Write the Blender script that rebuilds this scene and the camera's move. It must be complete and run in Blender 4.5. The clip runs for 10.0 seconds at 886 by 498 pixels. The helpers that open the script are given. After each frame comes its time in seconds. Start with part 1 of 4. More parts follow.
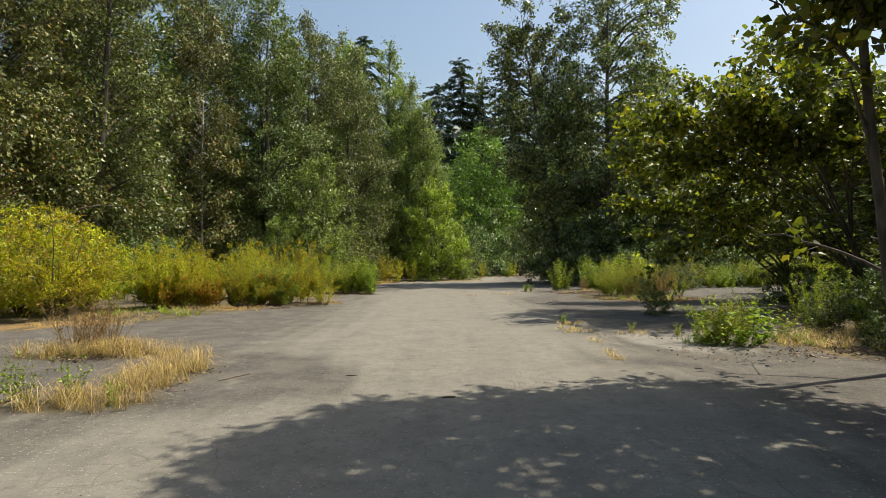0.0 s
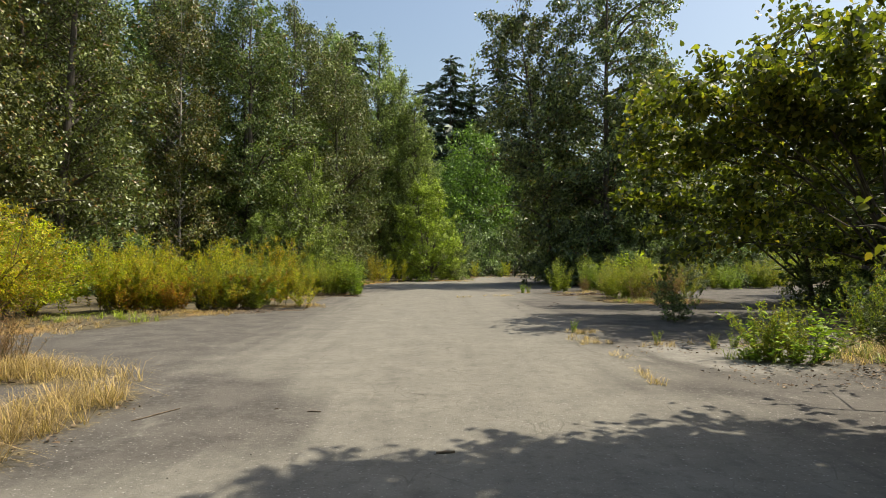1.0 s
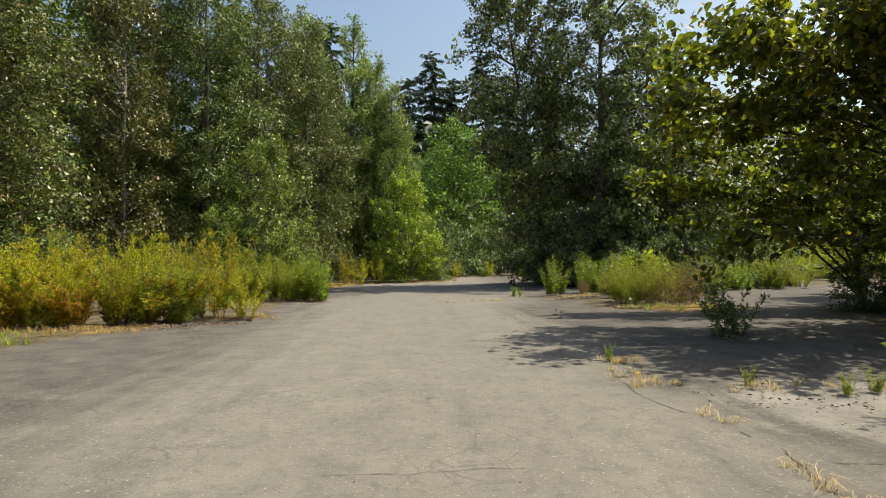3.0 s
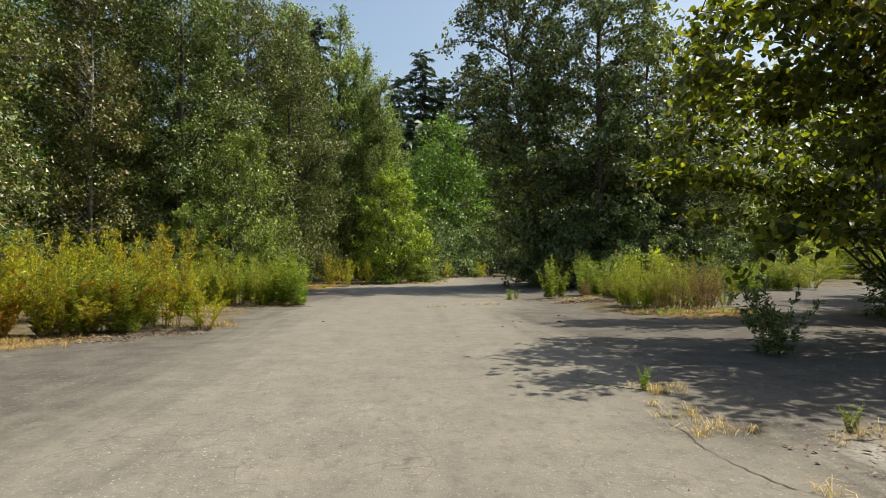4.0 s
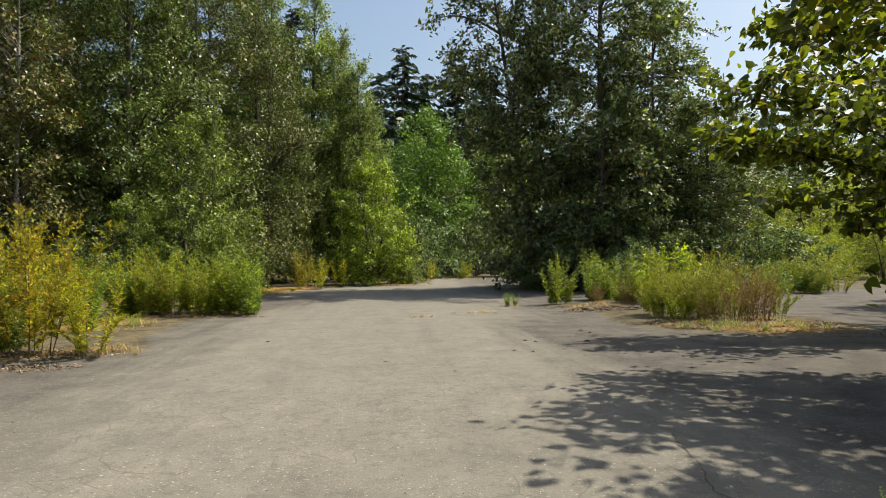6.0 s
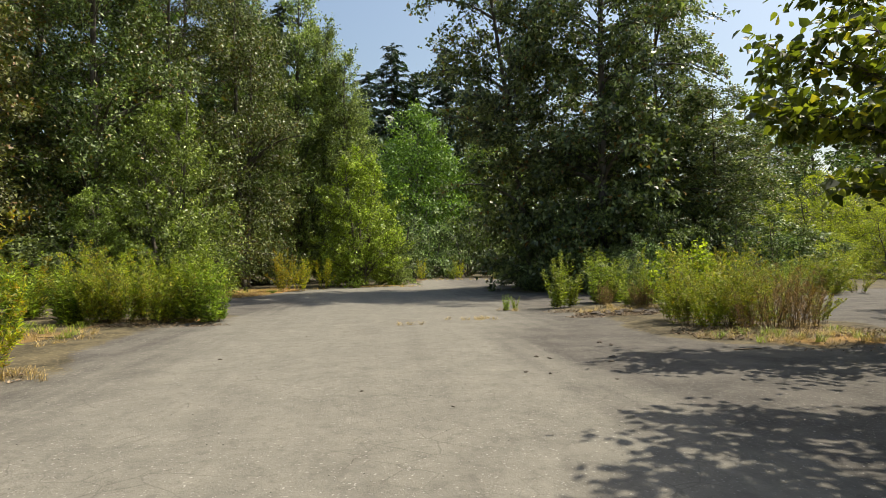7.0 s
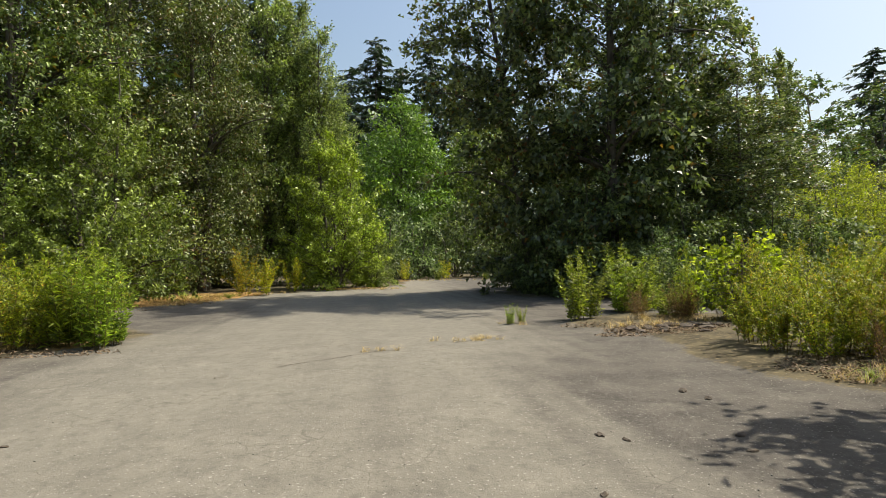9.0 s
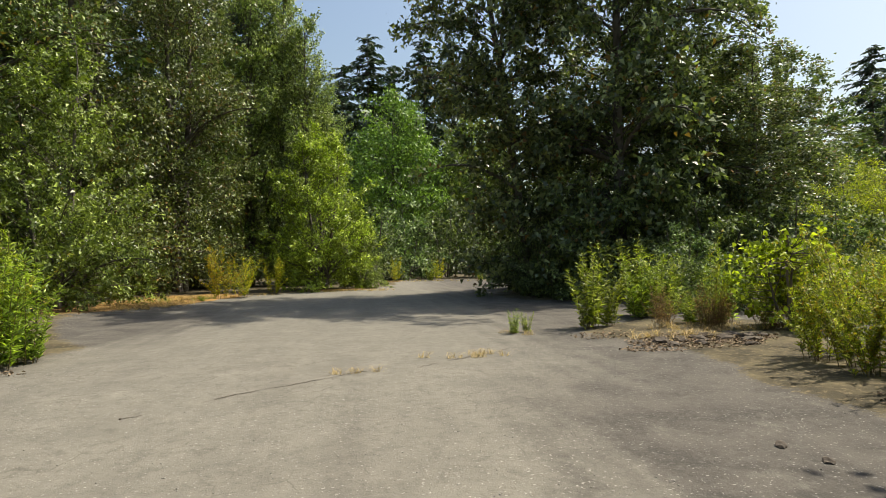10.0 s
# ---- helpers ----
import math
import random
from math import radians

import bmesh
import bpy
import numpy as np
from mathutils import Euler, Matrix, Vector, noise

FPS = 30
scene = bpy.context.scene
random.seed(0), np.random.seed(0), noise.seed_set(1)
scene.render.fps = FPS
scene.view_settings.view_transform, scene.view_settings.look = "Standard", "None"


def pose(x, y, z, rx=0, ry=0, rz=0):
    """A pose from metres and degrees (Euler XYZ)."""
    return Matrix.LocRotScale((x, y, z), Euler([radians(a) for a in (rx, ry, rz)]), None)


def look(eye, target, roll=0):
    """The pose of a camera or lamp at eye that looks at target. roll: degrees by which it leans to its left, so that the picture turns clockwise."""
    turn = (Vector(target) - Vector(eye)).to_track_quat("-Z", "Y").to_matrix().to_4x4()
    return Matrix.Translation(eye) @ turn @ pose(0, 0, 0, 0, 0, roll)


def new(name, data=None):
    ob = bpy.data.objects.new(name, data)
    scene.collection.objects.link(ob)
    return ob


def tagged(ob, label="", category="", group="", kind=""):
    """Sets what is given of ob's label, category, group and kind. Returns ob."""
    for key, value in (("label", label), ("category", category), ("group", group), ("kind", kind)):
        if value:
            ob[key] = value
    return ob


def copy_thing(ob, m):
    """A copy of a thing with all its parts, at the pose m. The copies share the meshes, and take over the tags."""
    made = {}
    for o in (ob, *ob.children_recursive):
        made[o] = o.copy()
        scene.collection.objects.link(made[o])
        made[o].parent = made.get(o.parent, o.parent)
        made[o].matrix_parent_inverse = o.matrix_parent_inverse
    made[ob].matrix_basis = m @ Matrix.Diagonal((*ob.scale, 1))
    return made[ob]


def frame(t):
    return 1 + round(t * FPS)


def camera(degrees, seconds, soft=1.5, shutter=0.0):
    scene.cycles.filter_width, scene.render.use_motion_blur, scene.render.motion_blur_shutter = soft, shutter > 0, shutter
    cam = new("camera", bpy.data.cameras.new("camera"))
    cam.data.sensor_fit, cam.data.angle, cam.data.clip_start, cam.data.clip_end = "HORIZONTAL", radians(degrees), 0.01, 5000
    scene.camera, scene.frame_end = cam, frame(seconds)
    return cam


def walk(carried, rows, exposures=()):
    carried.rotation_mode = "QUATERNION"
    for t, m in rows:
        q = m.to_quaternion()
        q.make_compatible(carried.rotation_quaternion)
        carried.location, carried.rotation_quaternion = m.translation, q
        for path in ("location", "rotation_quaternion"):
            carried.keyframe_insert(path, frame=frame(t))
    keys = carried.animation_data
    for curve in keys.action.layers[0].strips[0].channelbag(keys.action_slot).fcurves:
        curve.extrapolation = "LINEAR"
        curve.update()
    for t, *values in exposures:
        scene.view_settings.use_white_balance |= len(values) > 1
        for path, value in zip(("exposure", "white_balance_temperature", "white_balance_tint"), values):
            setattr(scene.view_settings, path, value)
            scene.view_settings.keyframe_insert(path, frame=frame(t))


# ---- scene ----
cam = camera(75.8, 10.0, soft=0.5)
PATH = [
    (0, (0.023, 0.303, 1.416), (0.02, 2.302, 1.47), -0.2),
    (0.5, (-0.009, 1.21, 1.408), (0.004, 3.209, 1.461), -0.1),
    (1, (-0.004, 2.109, 1.409), (0.024, 4.108, 1.462), -0.1),
    (1.5, (0.003, 2.993, 1.405), (0.047, 4.992, 1.458), -0.2),
    (2, (0.018, 3.884, 1.404), (0.082, 5.882, 1.456), -0.2),
    (2.5, (0.033, 4.773, 1.412), (0.115, 6.771, 1.463), -0.3),
    (4, (0.195, 7.546, 1.415), (0.326, 9.541, 1.467), -0.4),
    (4.5, (0.247, 8.427, 1.408), (0.396, 10.421, 1.46), -0.4),
    (5, (0.271, 9.32, 1.415), (0.433, 11.313, 1.467), -0.4),
    (5.5, (0.297, 10.24, 1.41), (0.473, 12.231, 1.462), -0.4),
    (7, (0.482, 13.075, 1.391), (0.71, 15.062, 1.443), -0.6),
    (7.5, (0.599, 14.029, 1.398), (0.84, 16.013, 1.449), -0.7),
    (8, (0.705, 15.005, 1.406), (0.959, 16.988, 1.455), -0.8),
    (8.5, (0.839, 15.99, 1.406), (1.104, 17.972, 1.456), -0.8),
    (9, (0.946, 16.946, 1.395), (1.224, 18.926, 1.444), -0.8),
    (9.5, (1.095, 17.903, 1.364), (1.385, 19.881, 1.414), -0.6),
    (10, (1.227, 18.824, 1.373), (1.529, 20.801, 1.422), -0.8),
]
walk(cam, [(t, look(eye, target, roll)) for t, eye, target, roll in PATH])
scene.view_settings.exposure = 0.40
SKY_STRENGTH, SUN_STRENGTH = 0.113, 5.0

# ---- world and sun ----
SUN_AZ, SUN_EL = 15.0, 58.0          # degrees from +x towards +y, and up
world = bpy.data.worlds.new("world")
scene.world = world
world.use_nodes = True
wn, wl = world.node_tree.nodes, world.node_tree.links
sky = wn.new("ShaderNodeTexSky")
sky.sky_type, sky.sun_disc = "NISHITA", False
sky.sun_elevation, sky.sun_rotation = radians(SUN_EL), radians(90 - SUN_AZ)
sky.air_density, sky.dust_density, sky.ozone_density = 1.5, 3.0, 0.9
wl.new(sky.outputs[0], wn["Background"].inputs[0])
wn["Background"].inputs[1].default_value = SKY_STRENGTH
sun = new("sun", bpy.data.lights.new("sun", "SUN"))
sun.data.energy, sun.data.angle, sun.data.color = SUN_STRENGTH, radians(0.55), (1.0, 0.915, 0.76)
a, e = radians(SUN_AZ), radians(SUN_EL)
sun.matrix_world = look((40 * math.cos(a), 40 * math.sin(a), 50), (40 * math.cos(a) - math.cos(a) * math.cos(e), 40 * math.sin(a) - math.sin(a) * math.cos(e), 50 - math.sin(e)))


# ---- materials ----
def material(name):
    m = bpy.data.materials.new(name)
    m.use_nodes = True
    n, l = m.node_tree.nodes, m.node_tree.links
    return m, n, l, n["Principled BSDF"], n["Material Output"]


def mixrgb(n, l, fac, c1, c2, mode="MIX"):
    x = n.new("ShaderNodeMix")
    x.data_type, x.blend_type = "RGBA", mode
    for sock, v in ((x.inputs[0], fac), (x.inputs[6], c1), (x.inputs[7], c2)):
        if isinstance(v, bpy.types.NodeSocket):
            l.new(v, sock)
        elif isinstance(v, (int, float)):
            sock.default_value = v
        else:
            sock.default_value = (*v, 1)
    return x.outputs[2]


def calc(n, l, op, a, b=0.0, c=0.0, clamp=False):
    x = n.new("ShaderNodeMath")
    x.operation, x.use_clamp = op, clamp
    for sock, v in zip(x.inputs, (a, b, c)):
        if isinstance(v, bpy.types.NodeSocket):
            l.new(v, sock)
        else:
            sock.default_value = v
    return x.outputs[0]


def ramp(n, l, v, lo, hi):
    x = n.new("ShaderNodeMapRange")
    x.interpolation_type = "SMOOTHSTEP"
    l.new(v, x.inputs[0])
    x.inputs[1].default_value, x.inputs[2].default_value = lo, hi
    return x.outputs[0]


def noise_tex(n, l, scale, detail=4.0, stretch=(1, 1, 1), rough=0.55, where=None):
    co = n.new("ShaderNodeTexCoord").outputs["Object"] if where is None else where
    mp = n.new("ShaderNodeMapping")
    mp.inputs["Scale"].default_value = stretch
    l.new(co, mp.inputs[0])
    x = n.new("ShaderNodeTexNoise")
    x.inputs["Scale"].default_value, x.inputs["Detail"].default_value, x.inputs["Roughness"].default_value = scale, detail, rough
    l.new(mp.outputs[0], x.inputs["Vector"])
    return x.outputs["Fac"]


def bump(n, l, bsdf, height, strength=0.4, dist=0.02):
    b = n.new("ShaderNodeBump")
    b.inputs["Strength"].default_value, b.inputs["Distance"].default_value = strength, dist
    l.new(height, b.inputs["Height"])
    l.new(b.outputs[0], bsdf.inputs["Normal"])


def leaf_mat(name, c1, c2, dry=None, dry_part=0.06, trans=0.28, rough=0.42, patch=0.45, glow=1.3):
    """Thin leaves: each leaf its own tone between c1 and c2, some dry, soft patches through the crown, light through the blade."""
    m, n, l, p, out = material(name)
    geo, info = n.new("ShaderNodeNewGeometry"), n.new("ShaderNodeObjectInfo")
    rnd = geo.outputs["Random Per Island"]
    col = mixrgb(n, l, calc(n, l, "POWER", rnd, 2.0), tuple(0.62 * v for v in c1), tuple(2.0 * v for v in c2))
    cloud = ramp(n, l, noise_tex(n, l, 0.55, 2.0), 0.38, 0.66)
    col = mixrgb(n, l, calc(n, l, "MULTIPLY", cloud, patch), col, tuple(0.72 * v for v in c1))
    if dry:
        few = calc(n, l, "GREATER_THAN", rnd, 1 - dry_part)
        col = mixrgb(n, l, few, col, dry)
    hsv = n.new("ShaderNodeHueSaturation")
    l.new(col, hsv.inputs["Color"])
    l.new(calc(n, l, "MULTIPLY_ADD", info.outputs["Random"], 0.035, 0.4825), hsv.inputs["Hue"])
    l.new(calc(n, l, "MULTIPLY_ADD", info.outputs["Random"], 0.3, 0.85), hsv.inputs["Value"])
    l.new(hsv.outputs[0], p.inputs["Base Color"])
    p.inputs["Roughness"].default_value = rough
    p.inputs["Specular IOR Level"].default_value = 0.5
    tr = n.new("ShaderNodeBsdfTranslucent")
    l.new(mixrgb(n, l, 1.0, hsv.outputs[0], (glow * 0.98, glow * 1.08, glow * 0.4), "MULTIPLY"), tr.inputs[0])
    mix = n.new("ShaderNodeMixShader")
    mix.inputs[0].default_value = trans
    l.new(p.outputs[0], mix.inputs[1])
    l.new(tr.outputs[0], mix.inputs[2])
    l.new(mix.outputs[0], out.inputs[0])
    return m


def bark_mat(name, c1, c2, scale=6.0):
    m, n, l, p, out = material(name)
    f = noise_tex(n, l, scale, 5.0, (1, 1, 0.25))
    g = noise_tex(n, l, scale * 0.2, 2.0)
    col = mixrgb(n, l, ramp(n, l, f, 0.35, 0.65), c1, c2)
    col = mixrgb(n, l, calc(n, l, "MULTIPLY", ramp(n, l, g, 0.45, 0.65), 0.5), col, tuple(0.6 * v for v in c1))
    l.new(col, p.inputs["Base Color"])
    p.inputs["Roughness"].default_value = 0.9
    bump(n, l, p, f, 0.7, 0.03)
    return m


def plain_mat(name, c1, c2, scale=20.0, rough=0.9, island=False, relief=0.4):
    m, n, l, p, out = material(name)
    if island:
        f = n.new("ShaderNodeNewGeometry").outputs["Random Per Island"]
    else:
        f = ramp(n, l, noise_tex(n, l, scale, 5.0), 0.3, 0.7)
    col = mixrgb(n, l, f, c1, c2)
    h = noise_tex(n, l, scale * 3, 3.0)
    col = mixrgb(n, l, calc(n, l, "MULTIPLY", h, 0.35), col, tuple(0.5 * v for v in c1))
    l.new(col, p.inputs["Base Color"])
    p.inputs["Roughness"].default_value = rough
    bump(n, l, p, h, relief, 0.01)
    return m


def ground_mat():
    """Old paving under a film of pale dust, bare soil and moss at its edges; the masks are laid out with the sheet."""
    m, n, l, p, out = material("old paving and soil")

    def mask(name):
        x = n.new("ShaderNodeAttribute")
        x.attribute_name = name
        return x.outputs["Fac"]
    big, mid = noise_tex(n, l, 0.35, 4.0), noise_tex(n, l, 1.6, 5.0)
    fine, grit = noise_tex(n, l, 14.0, 5.0, rough=0.65), noise_tex(n, l, 75.0, 3.0)
    streak = noise_tex(n, l, 1.1, 5.0, (1.9, 0.14, 1))
    ripple = noise_tex(n, l, 1.6, 5.0, (0.6, 1.5, 1))
    # paving
    asphalt = mixrgb(n, l, ramp(n, l, mid, 0.35, 0.65), (0.066, 0.060, 0.052), (0.112, 0.101, 0.086))
    asphalt = mixrgb(n, l, ramp(n, l, fine, 0.5, 0.8), asphalt, (0.145, 0.135, 0.118))
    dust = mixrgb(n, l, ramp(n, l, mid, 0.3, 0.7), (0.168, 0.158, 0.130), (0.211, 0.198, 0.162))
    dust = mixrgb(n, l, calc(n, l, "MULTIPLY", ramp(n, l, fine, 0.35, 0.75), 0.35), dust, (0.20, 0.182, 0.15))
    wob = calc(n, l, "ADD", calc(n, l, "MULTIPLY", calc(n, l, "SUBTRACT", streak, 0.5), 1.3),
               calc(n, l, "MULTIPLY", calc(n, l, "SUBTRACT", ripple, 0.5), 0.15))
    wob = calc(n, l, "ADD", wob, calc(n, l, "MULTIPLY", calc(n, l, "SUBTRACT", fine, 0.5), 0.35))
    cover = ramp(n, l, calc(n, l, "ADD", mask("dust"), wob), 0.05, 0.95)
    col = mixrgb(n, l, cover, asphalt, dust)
    concrete = mixrgb(n, l, ramp(n, l, mid, 0.3, 0.7), (0.185, 0.172, 0.145), (0.27, 0.255, 0.22))
    col = mixrgb(n, l, ramp(n, l, calc(n, l, "ADD", mask("concrete"), wob), 0.35, 0.7), col, concrete)
    # grit and stains on the paving
    fleck = noise_tex(n, l, 7.0, 8.0, (1, 0.8, 1), 0.75)
    col = mixrgb(n, l, calc(n, l, "MULTIPLY", ramp(n, l, fleck, 0.47, 0.64), 0.55), col, (0.115, 0.106, 0.088))
    col = mixrgb(n, l, calc(n, l, "MULTIPLY", ramp(n, l, noise_tex(n, l, 1.7, 7.0, (1.0, 0.7, 1), 0.72), 0.55, 0.75), 0.32), col, (0.34, 0.318, 0.262))
    col = mixrgb(n, l, calc(n, l, "MULTIPLY", ramp(n, l, grit, 0.56, 0.72), 0.35), col, (0.10, 0.09, 0.08))
    col = mixrgb(n, l, calc(n, l, "MULTIPLY", ramp(n, l, noise_tex(n, l, 38.0, 2.0), 0.63, 0.72), 0.55), col, (0.50, 0.47, 0.42))
    col = mixrgb(n, l, calc(n, l, "MULTIPLY", ramp(n, l, big, 0.50, 0.68), 0.14), col, (0.17, 0.155, 0.13))
    # hairline cracks, in patches
    co = n.new("ShaderNodeTexCoord").outputs["Object"]
    wander = n.new("ShaderNodeTexNoise")
    wander.inputs["Scale"].default_value, wander.inputs["Detail"].default_value = 3.0, 4.0
    l.new(co, wander.inputs["Vector"])
    cell = n.new("ShaderNodeTexVoronoi")
    cell.feature = "DISTANCE_TO_EDGE"
    cell.inputs["Scale"].default_value = 2.6
    l.new(mixrgb(n, l, 0.12, co, wander.outputs["Color"], "ADD"), cell.inputs["Vector"])
    hair = calc(n, l, "SUBTRACT", 1.0, ramp(n, l, cell.outputs["Distance"], 0.004, 0.022))
    col = mixrgb(n, l, calc(n, l, "MULTIPLY", calc(n, l, "MULTIPLY", hair, ramp(n, l, noise_tex(n, l, 0.8, 3.0), 0.48, 0.62)), 0.45), col, (0.085, 0.076, 0.062))
    # soil, moss and dry thatch
    soil = mixrgb(n, l, ramp(n, l, mid, 0.35, 0.65), (0.052, 0.044, 0.027), (0.120, 0.099, 0.056))
    soil = mixrgb(n, l, ramp(n, l, fine, 0.5, 0.72), soil, (0.21, 0.165, 0.092))
    thatch = mixrgb(n, l, fine, (0.16, 0.10, 0.04), (0.42, 0.25, 0.075))
    soil = mixrgb(n, l, ramp(n, l, calc(n, l, "ADD", mask("thatch"), wob), 0.35, 0.75), soil, thatch)
    s = ramp(n, l, calc(n, l, "ADD", mask("soil"), calc(n, l, "MULTIPLY", calc(n, l, "SUBTRACT", fine, 0.5), 0.9)), 0.40, 0.62)
    col = mixrgb(n, l, s, col, soil)
    l.new(col, p.inputs["Base Color"])
    p.inputs["Roughness"].default_value = 0.92
    p.inputs["Specular IOR Level"].default_value = 0.25
    h = calc(n, l, "ADD", calc(n, l, "MULTIPLY", fine, 0.6), calc(n, l, "MULTIPLY", grit, 0.5))
    h = calc(n, l, "ADD", h, calc(n, l, "MULTIPLY", mid, 0.8))
    h = calc(n, l, "ADD", h, calc(n, l, "MULTIPLY", fleck, 1.0))
    bump(n, l, p, h, 0.6, 0.02)
    return m


M_GROUND = ground_mat()
M_BARK = bark_mat("grey-brown bark", (0.07, 0.058, 0.045), (0.17, 0.145, 0.115))
M_PALE = bark_mat("pale birch bark", (0.17, 0.155, 0.13), (0.38, 0.35, 0.31), 3.0)
M_STALK = plain_mat("green-brown stalk", (0.10, 0.10, 0.03), (0.20, 0.13, 0.06))
M_TWIG = plain_mat("dead twig", (0.10, 0.075, 0.05), (0.22, 0.17, 0.12), 30)
M_CLOD = plain_mat("dry earth clod", (0.05, 0.04, 0.03), (0.14, 0.11, 0.08), 25)
M_STONE = plain_mat("grey stone", (0.13, 0.12, 0.105), (0.40, 0.38, 0.33), 30, island=True)
M_LITTER = plain_mat("fallen leaves", (0.10, 0.065, 0.038), (0.40, 0.30, 0.19), 40, island=True)
M_DRY = leaf_mat("dry grass", (0.29, 0.20, 0.075), (0.50, 0.38, 0.17), trans=0.3, rough=0.6)
M_RUST = leaf_mat("rust-coloured dry stalks", (0.16, 0.085, 0.035), (0.30, 0.18, 0.07), trans=0.2, rough=0.7)
L_ALDER = leaf_mat("alder leaves", (0.074, 0.092, 0.016), (0.194, 0.195, 0.048), (0.24, 0.13, 0.035), 0.08, trans=0.12, rough=0.46)
L_ALDER_B = leaf_mat("greener alder leaves", (0.079, 0.124, 0.023), (0.211, 0.269, 0.068), (0.24, 0.16, 0.03), 0.05, trans=0.14, rough=0.46)
L_POPLAR = leaf_mat("poplar leaves", (0.134, 0.194, 0.045), (0.312, 0.378, 0.111), rough=0.38, trans=0.2, glow=1.5)
L_BIRCH = leaf_mat("birch leaves", (0.132, 0.203, 0.026), (0.264, 0.347, 0.066), rough=0.42, trans=0.2)
# birch leaves again, lighter and yellower: full sun put into the leaf colour
L_SUNBIRCH = leaf_mat("sunlit birch leaves", (0.192, 0.265, 0.023), (0.356, 0.432, 0.058), rough=0.48, trans=0.28)
L_COTTON = leaf_mat("cottonwood leaves", (0.065, 0.099, 0.035), (0.212, 0.245, 0.095), (0.20, 0.12, 0.03), 0.04, rough=0.36, trans=0.22, glow=2.0)
L_NEAR = leaf_mat("young cottonwood leaves", (0.066, 0.084, 0.012), (0.165, 0.166, 0.023), (0.28, 0.22, 0.03), 0.06, rough=0.45, trans=0.44, glow=1.75)
L_WILLOW = leaf_mat("willow leaves", (0.117, 0.200, 0.028), (0.211, 0.309, 0.044), rough=0.5, trans=0.2)
L_FIR = leaf_mat("fir needles", (0.030, 0.055, 0.030), (0.062, 0.095, 0.048), trans=0.12, rough=0.6)
L_SHRUB = leaf_mat("dark shrub leaves", (0.072, 0.110, 0.032), (0.184, 0.234, 0.072), rough=0.52, trans=0.18)
L_GOLD = leaf_mat("goldenrod leaves", (0.284, 0.322, 0.015), (0.553, 0.498, 0.026), (0.46, 0.26, 0.03), 0.12, rough=0.5, trans=0.5, patch=0.75)
L_GREENGOLD = leaf_mat("green goldenrod leaves", (0.174, 0.229, 0.017), (0.348, 0.362, 0.029), (0.40, 0.26, 0.025), 0.07, rough=0.5, trans=0.4)
L_ORANGE = leaf_mat("turning goldenrod leaves", (0.299, 0.230, 0.020), (0.483, 0.299, 0.028), (0.40, 0.15, 0.025), 0.25, rough=0.5, trans=0.5)
L_FLOWER = leaf_mat("goldenrod flowers", (0.42, 0.29, 0.02), (0.58, 0.43, 0.05), rough=0.6)
L_WEED = leaf_mat("bright weed leaves", (0.138, 0.205, 0.020), (0.275, 0.327, 0.040), rough=0.45, trans=0.36)
L_FEATHER = leaf_mat("yellow-green locust leaves", (0.206, 0.246, 0.020), (0.344, 0.360, 0.035), rough=0.5, trans=0.45)


# ---- mesh tools ----
def mesh_from(name, verts, faces, mat):
    """A mesh from an array of points and an array of faces with the same number of corners."""
    me = bpy.data.meshes.new(name)
    verts, faces = np.asarray(verts, np.float32), np.asarray(faces, np.int32)
    k = faces.shape[1]
    me.vertices.add(len(verts))
    me.vertices.foreach_set("co", verts.ravel())
    me.loops.add(faces.size)
    me.loops.foreach_set("vertex_index", faces.ravel())
    me.polygons.add(len(faces))
    me.polygons.foreach_set("loop_start", np.arange(0, faces.size, k, dtype=np.int32))
    me.update(calc_edges=True)
    me.validate()
    me.materials.append(mat)
    return me


def part(name, me, parent, label=""):
    ob = new(name, me)
    ob.parent = parent
    if label:
        tagged(ob, label)
    return ob


def unit(v):
    return v / np.maximum(np.linalg.norm(v, axis=-1, keepdims=True), 1e-6)


def blades(c, d, nrm, length, width, heart=False, fold=0.18, curl=0.0):
    """Leaves as points and four-cornered faces: c their feet, d the way they point, nrm the side they show."""
    d = unit(d)
    s = unit(np.cross(d, nrm))
    u = np.cross(s, d)
    L, W = length[:, None], width[:, None]
    lift = u * W * fold
    tip = c + d * L - u * L * curl
    if heart is None:
        v = np.stack((c + d * L * 0.25 + s * W * 0.55 + lift, tip, c - s * W * 0.35), 1).reshape(-1, 3)
        f = np.arange(len(c))[:, None] * 3 + np.array([[0, 1, 2]])
    elif heart:
        b = c
        r1, l1 = c + d * L * 0.12 + s * W * 0.42 + lift, c + d * L * 0.12 - s * W * 0.42 + lift
        r2, l2 = c + d * L * 0.45 + s * W * 0.46 + lift, c + d * L * 0.45 - s * W * 0.46 + lift
        v = np.stack((b, r1, r2, tip, l2, l1), 1).reshape(-1, 3)
        i = np.arange(len(c))[:, None] * 6
        f = np.concatenate((i + np.array([[0, 1, 2, 3]]), i + np.array([[0, 3, 4, 5]])), 0)
    else:
        mid = c + d * L * 0.45
        v = np.stack((c, mid + s * W * 0.5 + lift, tip, mid - s * W * 0.5 + lift), 1).reshape(-1, 3)
        f = np.arange(len(c))[:, None] * 4 + np.array([[0, 1, 2, 3]])
    return v, f


